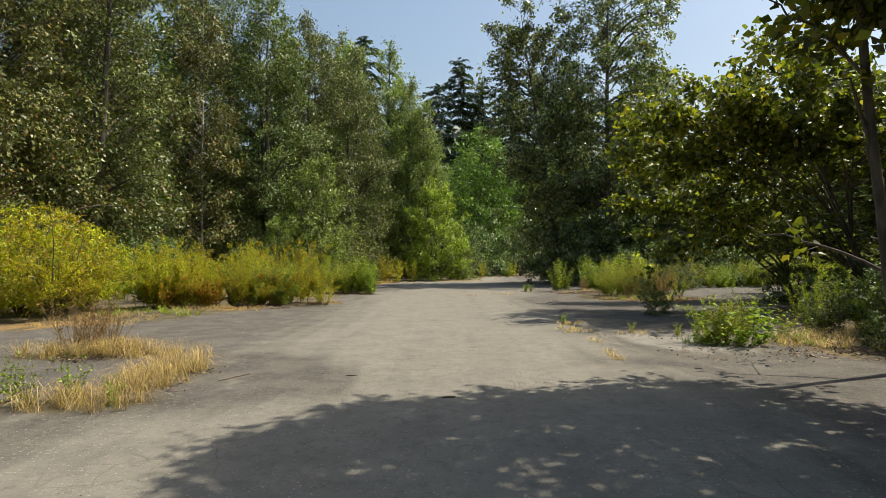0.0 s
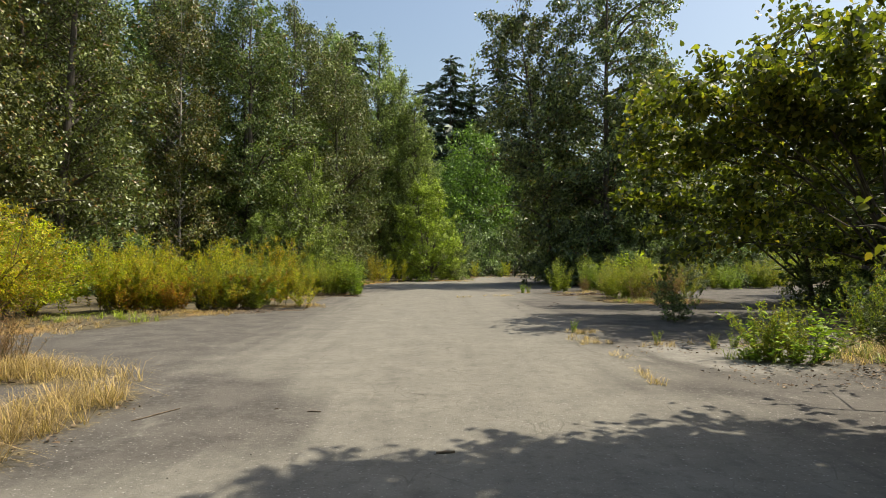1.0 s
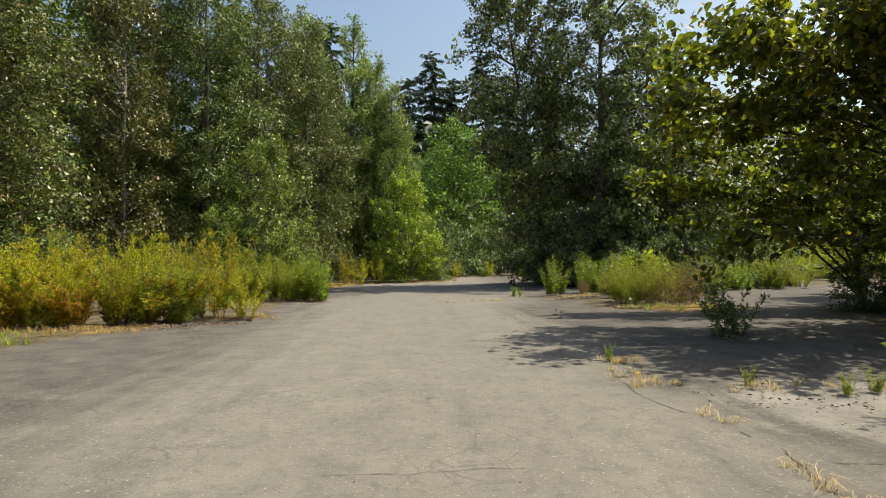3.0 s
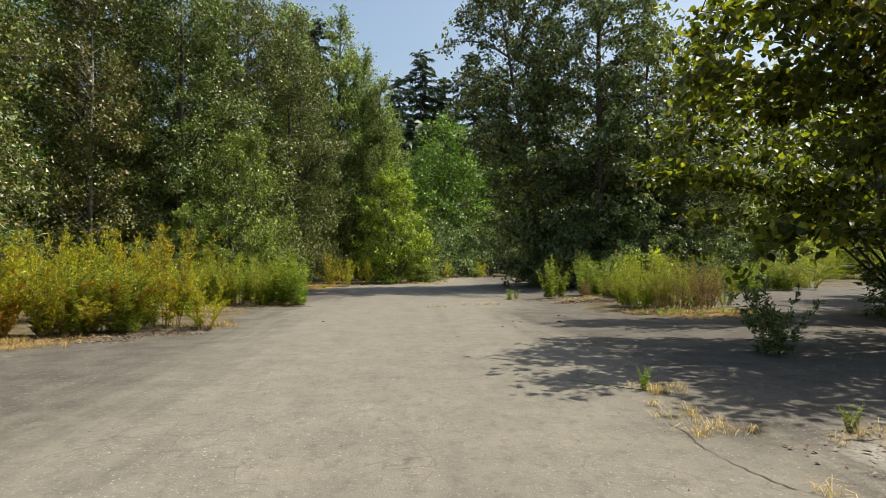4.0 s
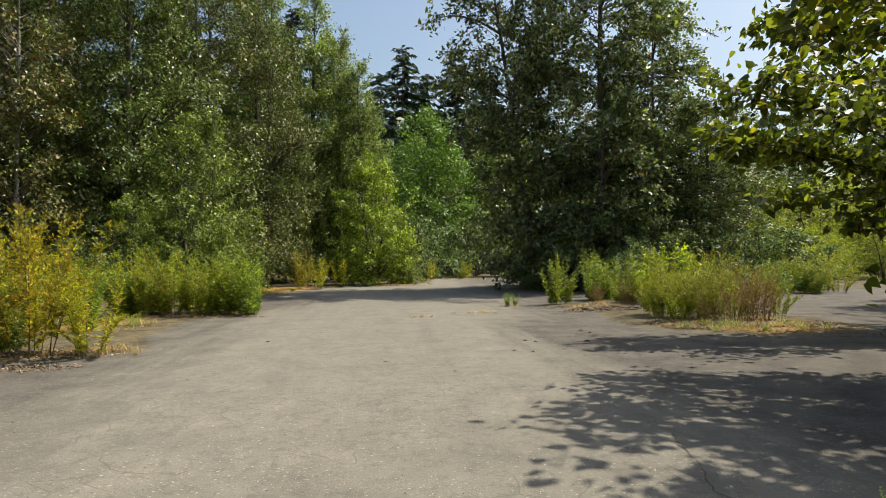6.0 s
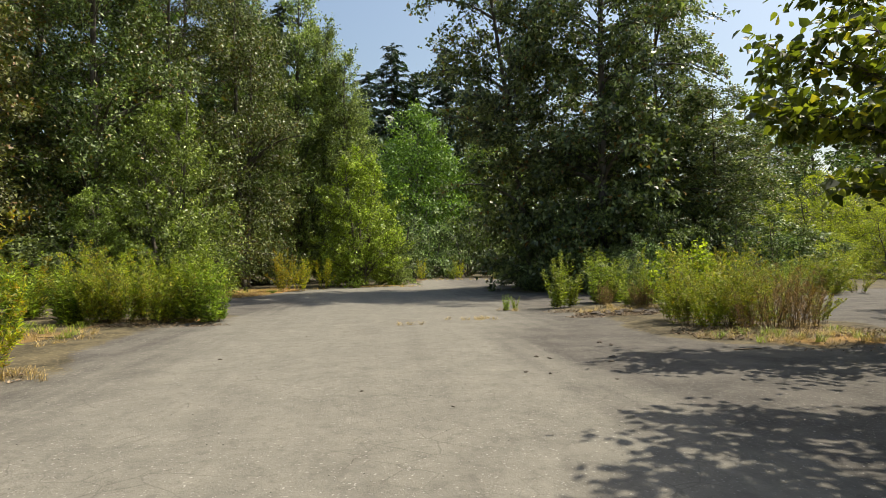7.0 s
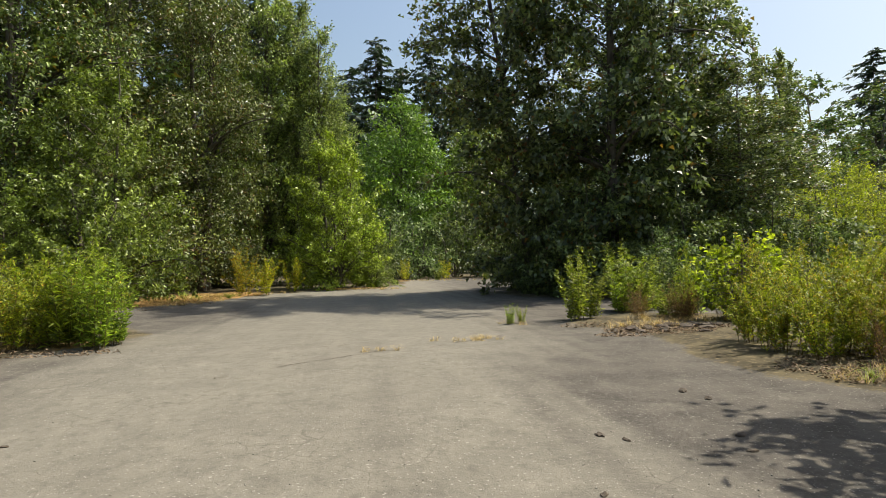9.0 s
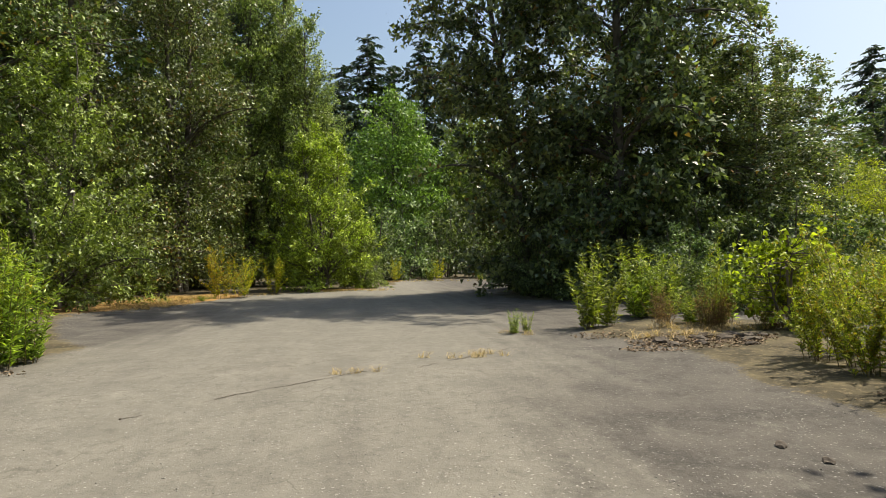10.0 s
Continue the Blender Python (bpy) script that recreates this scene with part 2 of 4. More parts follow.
def tube(points, radii, sides=6):
    p = np.asarray(points, float)
    t = unit(np.gradient(p, axis=0))
    ref = np.where(np.abs(t[:, 2:3]) > 0.9, np.array([[1.0, 0, 0]]), np.array([[0, 0, 1.0]]))
    x = unit(np.cross(t, ref))
    y = np.cross(t, x)
    a = np.arange(sides) * 2 * math.pi / sides
    r = np.asarray(radii)[:, None, None]
    v = p[:, None] + r * (x[:, None] * np.cos(a)[None, :, None] + y[:, None] * np.sin(a)[None, :, None])
    k = len(p)
    i, j = np.meshgrid(np.arange(k - 1), np.arange(sides), indexing="ij")
    i, j = i.ravel(), j.ravel()
    jn = (j + 1) % sides
    f = np.stack((i * sides + j, i * sides + jn, (i + 1) * sides + jn, (i + 1) * sides + j), 1)
    return v.reshape(-1, 3), f


def sticks(a, b, r0, r1):
    """Many thin three-sided rods from a to b."""
    t = unit(b - a)
    x = unit(np.cross(t, np.array([[0.31, 0.2, 0.93]])))
    y = np.cross(t, x)
    vs = []
    for base, r in ((a, r0), (b, r1)):
        for k in range(3):
            w = 2 * math.pi * k / 3
            vs.append(base + (x * math.cos(w) + y * math.sin(w)) * r)
    v = np.stack(vs, 1).reshape(-1, 3)
    q = np.array([[0, 1, 4, 3], [1, 2, 5, 4], [2, 0, 3, 5]])
    f = (np.arange(len(a))[:, None, None] * 6 + q[None]).reshape(-1, 4)
    return v, f


def spikes(a, b, r):
    """Many thin three-sided rods that run out to a point."""
    t = unit(b - a)
    x = unit(np.cross(t, np.array([[0.31, 0.2, 0.93]])))
    y = np.cross(t, x)
    v = np.stack([a + (x * math.cos(w) + y * math.sin(w)) * r for w in (0.0, 2.094, 4.189)] + [b], 1).reshape(-1, 3)
    f = (np.arange(len(a))[:, None, None] * 4 + np.array([[0, 1, 3], [1, 2, 3], [2, 0, 3]])[None]).reshape(-1, 3)
    return v, f


def join(pieces):
    vs, fs, k = [], [], 0
    for v, f in pieces:
        vs.append(v)
        fs.append(f + k)
        k += len(v)
    return np.concatenate(vs), np.concatenate(fs)


def waves(rng, p, scale, n=7):
    """A smooth random field over points, about -1 to 1."""
    k = rng.normal(size=(n, p.shape[1])) * scale
    ph = rng.uniform(0, 6.28, n)
    return np.sin(p @ k.T + ph).sum(1) / math.sqrt(n) * 0.9


# ---- trees ----
def tree(name, label, seed, H, R, profile, leafmat, barkmat, clumps, per, leaf, width=0.62, low=0.06, heart=None, up=0.5, droop=0.5,
         gap=-0.6, spread=0.42, limbs=10, trunk_r=None, stems=1, inner=0.45, clump_len=1.0, flat=0.55, lean=(0, 0), boughs=(), at=(0, 0)):
    """A broad-leaved tree: trunk or several stems, limbs, twigs and a crown of single leaves along the twigs."""
    rng = np.random.default_rng(seed)
    root = tagged(new(name), label, "tree" if H > 4 else "shrub")
    trunk_r = trunk_r or H * 0.011
    bones, axes = [], []
    for s in range(stems):
        a = rng.uniform(0, 6.28)
        k = np.linspace(0, 1, 12)
        off = 0.0 if stems == 1 else R * 0.45
        wob = np.cumsum(rng.normal(0, R * 0.022, (12, 2)), 0)
        px = math.cos(a) * off * k ** 0.8 + wob[:, 0] * k + lean[0] * k + (0 if stems == 1 else math.cos(a) * trunk_r * 1.3)
        py = math.sin(a) * off * k ** 0.8 + wob[:, 1] * k + lean[1] * k + (0 if stems == 1 else math.sin(a) * trunk_r * 1.3)
        ax = np.stack((px, py, k * H * (0.96 if s == 0 else rng.uniform(0.7, 0.95)) - 0.05), 1)
        rad = trunk_r * (1 - k) ** 0.8 + 0.012
        rad[0] *= 1.35
        part("trunk", mesh_from("trunk", *tube(ax, rad, 8), barkmat), root)
        axes.append(ax)
        bones.append(ax[2:])
    # clump places inside the outline
    need, got = clumps, []
    while need > 0:
        m = need * 4 + 50
        h = rng.uniform(0, 1, m)
        keep = rng.uniform(0, 1, m) < np.maximum(profile(h), 0.05)
        h = h[keep]
        th = rng.uniform(0, 6.28, len(h))
        lobe = 0.86 + 0.30 * np.sin(th * 3 + seed + 5 * np.sin(h * 9 + seed)) * np.sin(h * 17 + th + seed * 2)
        r = R * profile(h) * lobe * (inner + (1 - inner) * rng.uniform(0, 1, len(h)) ** 0.6)
        z = H * (low + (1 - low) * h)
        p = np.stack((r * np.cos(th) + lean[0] * h, r * np.sin(th) + lean[1] * h, z), 1)
        p = p[waves(np.random.default_rng(seed + 7), p, 2.2 / max(R, 1.0)) > gap][:need]
        got.append(p)
        need -= len(p)
    # long boughs reaching out, from and to a place on the plan, each with so many leafy twigs
    for b0, b1, m in boughs:
        b0, b1 = np.array(b0, float) - np.array([at[0], at[1], 0]), np.array(b1, float) - np.array([at[0], at[1], 0])
        w = np.linspace(0, 1, 8)[:, None]
        line = b0 + (b1 - b0) * w + np.array([[0, 0, 0.12]]) * np.sin(w * math.pi) * np.linalg.norm(b1 - b0) * 0.5 + rng.normal(0, 0.05, (8, 3)) * w
        part("bough", mesh_from("bough", *tube(line, trunk_r * 0.36 * (1 - 0.88 * w[:, 0]) + 0.004, 6), barkmat), root)
        bones.append(line[1:])
        f = rng.uniform(0.12, 1.0, m)
        got.append(np.stack([np.interp(f, w[:, 0], line[:, i]) for i in range(3)], 1) + rng.normal(0, 0.30, (m, 3)) * np.array([1, 1, 0.8]) * (1.15 - 0.6 * f)[:, None])
    P = np.concatenate(got)
    clumps = len(P)
    # limbs
    for k in range(limbs):
        q = P[rng.integers(len(P))]
        ax = axes[k % len(axes)]
        hz = max(q[2] - 0.55 * np.hypot(q[0], q[1]) - 0.3, 0.12 * H)
        i = min(int(hz / H * 11), 10)
        s0 = ax[i]
        w = np.linspace(0, 1, 7)[:, None]
        bow = np.array([[0, 0, 1.0]]) * np.sin(w * math.pi) * 0.10 * np.linalg.norm(q - s0)
        line = s0 + (q - s0) * w + bow + rng.normal(0, 0.03 * R, (7, 3)) * w * (1 - w) * 2
        rr = trunk_r * 0.42 * (1 - 0.9 * w[:, 0]) + 0.006
        part("limb", mesh_from("limb", *tube(line, rr, 5), barkmat), root)
        bones.append(line[2:])
    B = np.concatenate(bones)
    near = np.empty(len(P), int)
    for s in range(0, len(P), 400):
        dd = ((P[s:s + 400, None] - B[None]) ** 2 + np.array([0, 0, 0.0])).sum(2) + 0.6 * np.maximum(B[None, :, 2] - P[s:s + 400, None, 2], 0) ** 2
        near[s:s + 400] = dd.argmin(1)
    S = B[near]
    out = unit(P * np.array([1, 1, 0.0]) - np.array([[lean[0] * 0.5, lean[1] * 0.5, 0]]))
    axis = unit(out + rng.normal(0, 0.45, P.shape) + np.array([0, 0, up]))
    ln = clump_len * rng.uniform(0.6, 1.2, len(P))[:, None]
    tw = sticks(S, P + axis * ln * 0.7, 0.010 + trunk_r * 0.05, 0.004)
    tagged(part("twig_mass", mesh_from("twig_mass", *tw, barkmat), root), kind="stuff")
    # leaves
    N = clumps * per
    idx = np.repeat(np.arange(clumps), per)
    t = rng.uniform(-0.15, 1.05, N)[:, None]
    c = P[idx] + axis[idx] * ln[idx] * t + rng.normal(0, 1, (N, 3)) * spread * ln[idx] * np.array([0.5, 0.5, 0.5 * flat])
    c[:, 2] = np.maximum(c[:, 2], 0.08)
    d = unit(rng.normal(0, 0.8, (N, 3)) + out[idx] * 0.5 + np.array([0, 0, -droop]))
    nrm = unit(rng.normal(0, 0.85, (N, 3)) + np.array([0, 0, 0.8]) + out[idx] * 0.35)
    L = leaf * rng.uniform(0.6, 1.2, N)
    part("crown", mesh_from("crown", *blades(c, d, nrm, L, L * width, heart), leafmat), root)
    return root


def grown(name, label, seed, H, R, profile, leafmat, barkmat, branches, twigs, per, leaf, width=0.6, low=0.02, up=0.35, droop=0.45, stems=1, lean=(0, 0),
          trunk_r=None, rise=0.7, twig_len=0.8, limbs=14, loose=0.07, sag=0.12, ragged=0.28, category="tree", heart=None, start=0.3, flare=0.45):
    """A tree or bush grown in order: stems, branches out to the crown's edge, twigs along each branch, leaves along each twig."""
    rng = np.random.default_rng(seed)
    root = tagged(new(name), label, category)
    trunk_r = trunk_r or H * 0.011
    k = np.linspace(0, 1, 12)
    axes = []
    for s in range(stems):
        a = seed + s * 6.283 / stems + rng.normal(0, 0.3)
        off = 0.0 if stems == 1 else R * flare
        wob = np.cumsum(rng.normal(0, R * 0.018, (12, 2)), 0)
        foot = 0.0 if stems == 1 else trunk_r * 1.4
        px = math.cos(a) * (off * k ** 0.8 + foot) + wob[:, 0] * k + lean[0] * k
        py = math.sin(a) * (off * k ** 0.8 + foot) + wob[:, 1] * k + lean[1] * k
        axes.append(np.stack((px, py, k * H * (0.95 if s == 0 else rng.uniform(0.7, 0.92)) - 0.05), 1))
        rad = trunk_r * (1 - k) ** 0.8 + 0.008
        rad[0] *= 1.35
        part("trunk", mesh_from("trunk", *tube(axes[-1], rad, 8), barkmat), root)
    # where the branches end
    h = np.empty(0)
    while len(h) < branches:
        c = rng.uniform(0, 1, branches * 3)
        h = np.r_[h, c[rng.uniform(0, 1, len(c)) < np.maximum(profile(c), 0.06)]]
    h = h[:branches]
    th = np.arange(branches) * 2.39996 + rng.normal(0, 0.35, branches)
    lobe = 0.92 + 0.16 * np.sin(th * 2 + seed + 4 * np.sin(h * 7 + seed))
    r = R * profile(h) * lobe * (1 + ragged * rng.normal(0, 0.55, branches)).clip(0.35, 1.5)
    tip = np.stack((r * np.cos(th) + lean[0] * h, r * np.sin(th) + lean[1] * h, H * (low + (1 - low) * h)), 1)
    which = rng.integers(0, stems, branches)
    z0 = np.clip(tip[:, 2] - rise * r - 0.02 * H, 0.04 * H, 0.93 * H)
    src = np.empty((branches, 3))
    for i in range(branches):
        ax = axes[which[i]]
        src[i] = [np.interp(z0[i], ax[:, 2], ax[:, j]) for j in range(3)]
    ctl = src * 0.45 + tip * 0.55 + np.array([0, 0, 1.0]) * (r * 0.22)[:, None]
    tip = tip - np.array([0, 0, 1.0]) * (r * sag)[:, None]
    tip[:, 2] = np.maximum(tip[:, 2], 0.12)

    def bez(i, t):
        t = t[:, None]
        return src[i] * (1 - t) ** 2 + ctl[i] * 2 * t * (1 - t) + tip[i] * t ** 2
    for i in np.argsort(-r)[:limbs]:
        w = np.linspace(0, 1, 7)
        part("limb", mesh_from("limb", *tube(bez(np.full(7, i), w), trunk_r * 0.4 * (1 - 0.9 * w) + 0.005, 5), barkmat), root)
    every = np.arange(branches)
    pieces = []
    for a, b in ((0.0, 0.35), (0.35, 0.7), (0.7, 1.0)):
        wide = 0.006 + trunk_r * 0.11 * (1 - a)
        pieces.append(sticks(bez(every, np.full(branches, a)), bez(every, np.full(branches, b)), wide, wide * 0.65))
    # twigs
    bi = np.repeat(every, twigs)
    t = 1.0 - (1 - start) * rng.uniform(0, 1, len(bi)) ** 1.25
    p = bez(bi, t)
    way = unit(bez(bi, np.minimum(t + 0.05, 1.05)) - bez(bi, t - 0.05))
    td = unit(way * 0.75 + rng.normal(0, 0.62, p.shape) + np.array([0, 0, up]))
    tl = twig_len * rng.uniform(0.45, 1.2, len(bi)) * (1.2 - 0.45 * t)
    end = p + td * tl[:, None] - np.array([0, 0, 1.0]) * (tl * 0.12)[:, None]
    end[:, 2] = np.maximum(end[:, 2], 0.1)
    tagged(part("branch_mass", mesh_from("branch_mass", *join(pieces), barkmat), root), kind="stuff")
    tagged(part("twig_mass", mesh_from("twig_mass", *spikes(p, end, 0.004 + trunk_r * 0.03), barkmat), root), kind="stuff")
    # leaves
    ti = np.repeat(np.arange(len(bi)), per)
    N = len(ti)
    u = rng.uniform(0.05, 1.08, N)[:, None]
    c = p[ti] + (end[ti] - p[ti]) * u + rng.normal(0, loose, (N, 3))
    c[:, 2] = np.maximum(c[:, 2], 0.06)
    d = unit(td[ti] * 0.45 + rng.normal(0, 0.7, (N, 3)) + np.array([0, 0, -droop]))
    n = unit(rng.normal(0, 0.95, (N, 3)) + np.array([0, 0, 0.6]) + td[ti] * 0.25)
    L = leaf * rng.uniform(0.6, 1.25, N)
    part("crown", mesh_from("crown", *blades(c, d, n, L, L * width, heart), leafmat), root)
    return root


def fir(name, label, seed, H, R, whorls=46):
    rng = np.random.default_rng(seed)
    root = tagged(new(name), label, "tree")
    k = np.linspace(0, 1, 10)
    part("trunk", mesh_from("trunk", *tube(np.stack((0 * k, 0 * k, k * H), 1), 0.45 * (1 - k) + 0.04, 7), M_BARK), root)
    h = np.repeat(np.linspace(0.12, 0.985, whorls), 7)
    h = h + rng.normal(0, 0.008, len(h))
    th = rng.uniform(0, 6.28, len(h))
    ln = np.minimum(R * (1 - h) ** 0.5, 0.62 * R) * rng.uniform(0.35, 1.15, len(h)) * (0.75 + 0.25 * np.sin(h * 40 + th * 2)) + 0.5
    ln *= np.where(rng.uniform(0, 1, len(h)) < 0.12, 0.4, 1.0)
    a = np.stack((0 * h, 0 * h, h * H), 1)
    out = np.stack((np.cos(th), np.sin(th), np.zeros(len(h))), 1)
    b = a + out * ln[:, None] + np.array([0, 0, 1.0]) * (ln * rng.uniform(-0.38, 0.12, len(h)))[:, None]
    tagged(part("branch_mass", mesh_from("branch_mass", *sticks(a, b, 0.10, 0.03), M_BARK), root), kind="stuff")
    n = 26
    i = np.repeat(np.arange(len(h)), n)
    t = rng.uniform(0.12, 1.05, len(i))[:, None]
    c = a[i] + (b[i] - a[i]) * t
    side = np.cross(out[i], np.array([[0, 0, 1.0]])) * rng.choice([-1, 1], len(i))[:, None]
    d = unit(out[i] * 0.7 + side * rng.uniform(0.2, 1.0, (len(i), 1)) + np.array([0, 0, -0.45]) + rng.normal(0, 0.2, (len(i), 3)))
    L = (0.15 * ln[i] + 0.9) * rng.uniform(0.6, 1.3, len(i))
    nr = unit(rng.normal(0, 0.4, (len(i), 3)) + np.array([0, 0, 1.0]))
    part("crown", mesh_from("crown", *blades(c, d, nr, L, L * 0.46, None), L_FIR), root)
    return root


def put(ob, x, y, turn=0.0, s=1.0, sz=None, z=0.0):
    """A further one of the same kind, at its own place, turn and size."""
    k = ob.scale
    return copy_thing(ob, Matrix.LocRotScale((x, y, z), Euler((0, 0, radians(turn))), (s / k[0], s / k[1], (sz or s) / k[2])))


def place(ob, x, y, turn=0.0, s=1.0, sz=None, z=0.0):
    ob.matrix_basis = Matrix.LocRotScale((x, y, z), Euler((0, 0, radians(turn))), (s, s, sz or s))
    return ob


# ---- ground ----
LEFT_Y = (-30, 8, 11, 12.3, 14.6, 17, 19.9, 20.6, 21.6, 23, 26.5, 28, 29.2, 31, 33, 36.7, 38.5, 40, 42.4, 46, 48, 50, 56, 66, 68)
LEFT_X = (-15, -13.5, -11, -9.3, -7.2, -6.8, -5.6, -3.9, -3.8, -4.6, -4.5, -3.8, -3.6, -4.8, -5.6, -7.0, -6.0, -5.2, -4.6, -3.6, -1, 2.2, 3.6, 5, 20)
RIGHT_BLOBS = ((8.2, 23.7, 2.6, 2.6), (7.9, 26.4, 2.0, 1.8), (7.9, 28.9, 2.3, 1.9), (14, 41, 7.0, 6.2), (9.2, 9.6, 3.6, 2.2), (13.5, 14, 4.5, 6), (15, 21, 4.0, 2.0),
               (9, 1.0, 2.6, 6), (24, 46, 12, 9), (-5.6, 9.3, 1.1, 0.7), (-3.7, 7.4, 0.7, 1.1), (-3.7, 6.1, 0.9, 0.5))


def edge_field(x, y):
    """Metres into the soil (above zero) or on to the paving (below)."""
    left = np.interp(y, LEFT_Y, LEFT_X)
    f = (left - x) * 0.8
    for cx, cy, rx, ry in RIGHT_BLOBS:
        q = np.sqrt(((x - cx) / rx) ** 2 + ((y - cy) / ry) ** 2)
        f = np.maximum(f, (1 - q) * min(rx, ry))
    f = np.maximum(f, y - 66 + 0.25 * (x - 8))
    f = np.maximum(f, x - 26 + 0 * y)
    return np.maximum(f, -y - 26)


def wave_set(seed, scale, n=7):
    r = np.random.default_rng(seed)
    return r.normal(size=(n, 2)) * scale, r.uniform(0, 6.28, n)


WAVES = [wave_set(100 + k, sc) for k, sc in enumerate((1.3, 4.0, 0.8, 2.2, 6.0))]


def wave(k, x, y):
    w, ph = WAVES[k]
    return np.sin(np.multiply.outer(x, w[:, 0]) + np.multiply.outer(y, w[:, 1]) + ph).sum(-1) / math.sqrt(7) * 0.9


def soil_and_height(x, y):
    x, y = np.asarray(x, float), np.asarray(y, float)
    near = np.exp(-np.maximum(np.abs(y - 28) - 40, 0) / 20) * np.exp(-np.maximum(np.abs(x) - 40, 0) / 20)
    f = edge_field(x, y) + 0.22 * wave(0, x, y) + 0.10 * wave(1, x, y)
    soil = 1 / (1 + np.exp(-np.clip(f, -9, 9) / 0.16))
    z = 0.006 * wave(2, x, y) * near + soil * (0.045 + 0.02 * wave(3, x, y) + 0.012 * wave(4, x, y)) * near
    return soil, z


def zat(x, y):
    return float(soil_and_height(np.array([x]), np.array([y]))[1][0])


def lay_ground():
    def axis(a, b, step, far):
        core = np.arange(a, b + 1e-6, step)
        outer = np.geomspace(step * 2, far, 26)
        return np.concatenate((a - outer[::-1], core, b + outer))
    xs, ys = axis(-14, 16, 0.24, 1500), axis(-3, 62, 0.24, 1500)
    X, Y = np.meshgrid(xs, ys, indexing="ij")
    x, y = X.ravel(), Y.ravel()
    soil, z = soil_and_height(x, y)
    # dust lies along the driven middle, drawn left at the near end, narrower right
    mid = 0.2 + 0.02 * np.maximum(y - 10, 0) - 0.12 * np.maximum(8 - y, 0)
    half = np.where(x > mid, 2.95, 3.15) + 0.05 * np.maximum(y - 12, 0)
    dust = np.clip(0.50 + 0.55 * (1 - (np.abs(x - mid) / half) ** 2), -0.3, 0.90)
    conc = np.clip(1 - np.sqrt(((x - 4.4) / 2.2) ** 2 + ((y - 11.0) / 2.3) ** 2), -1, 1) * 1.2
    # dark stained patches of bare asphalt; broad thinner dust round (6, 17) and (10, 20)
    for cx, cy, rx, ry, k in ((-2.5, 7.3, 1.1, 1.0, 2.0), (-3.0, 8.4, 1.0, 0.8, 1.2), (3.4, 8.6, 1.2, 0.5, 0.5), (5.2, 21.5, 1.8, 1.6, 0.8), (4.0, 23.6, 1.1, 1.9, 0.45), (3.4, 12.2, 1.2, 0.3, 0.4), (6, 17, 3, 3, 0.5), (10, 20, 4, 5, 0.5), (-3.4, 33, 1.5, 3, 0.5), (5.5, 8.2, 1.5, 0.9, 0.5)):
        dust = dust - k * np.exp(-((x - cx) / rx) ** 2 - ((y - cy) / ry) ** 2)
    thatch = np.zeros(len(x))
    for cx, cy, rx, ry, k in ((-5.8, 41.5, 2.8, 5.0, 1.9), (1.2, 48.5, 3.0, 1.5, 1.2), (-5.5, 19.0, 3.5, 2.2, 0.55), (-9, 13.5, 2.5, 2.0, 0.6), 
                              (8.2, 9.8, 3.0, 2.0, 0.4), (8.3, 21.9, 1.9, 0.8, 0.75), (-6.8, 25.0, 1.8, 1.8, 0.6), (9, 62, 8, 5, 0.8), (-5, 27.5, 2.5, 1.5, 0.5)):
        q = ((x - cx) / rx) ** 2 + ((y - cy) / ry) ** 2
        thatch = np.maximum(thatch, k * np.exp(-q))
    nx, ny = len(xs), len(ys)
    i, j = np.meshgrid(np.arange(nx - 1), np.arange(ny - 1), indexing="ij")
    i, j = i.ravel(), j.ravel()
    fc = np.stack((i * ny + j, (i + 1) * ny + j, (i + 1) * ny + j + 1, i * ny + j + 1), 1)
    me = mesh_from("ground", np.stack((x, y, z), 1), fc, M_GROUND)
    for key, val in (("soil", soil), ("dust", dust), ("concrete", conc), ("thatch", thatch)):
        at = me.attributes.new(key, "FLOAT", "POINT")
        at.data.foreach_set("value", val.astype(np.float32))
    me.polygons.foreach_set("use_smooth", np.ones(len(me.polygons), bool))
    return tagged(new("ground", me), "dusty cracked old paving with bare soil edges", "ground", kind="structure")


lay_ground()

# ---- trees along one side: a dense wall of alders, poplars and birches ----
def wall_profile(h):
    return np.clip((1 - h) ** 0.55 * (0.72 + 0.28 * np.minimum(h * 5, 1)), 0, 1)


def full_profile(h):
    return np.clip(np.minimum(0.8 + h * 2, 1) * (1 - h ** 3.2) ** 0.8, 0.04, 1)


def oval_profile(h):
    return np.clip(np.sin(math.pi * np.clip(h, 0, 1) ** 0.75) ** 0.6, 0.05, 1)


def column_profile(h):
    return np.clip((1 - h) ** 0.45 * np.minimum(0.35 + h * 4, 1), 0.03, 1)


def broad_profile(h):
    return np.clip((0.62 + 0.75 * h) * np.sqrt(np.clip(1 - h ** 2.5, 0, 1)), 0.03, 1)


def dome_profile(h):
    return np.clip(np.sqrt(np.clip(1 - h ** 2, 0, 1)) * np.minimum(0.7 + h * 2, 1), 0.05, 1)


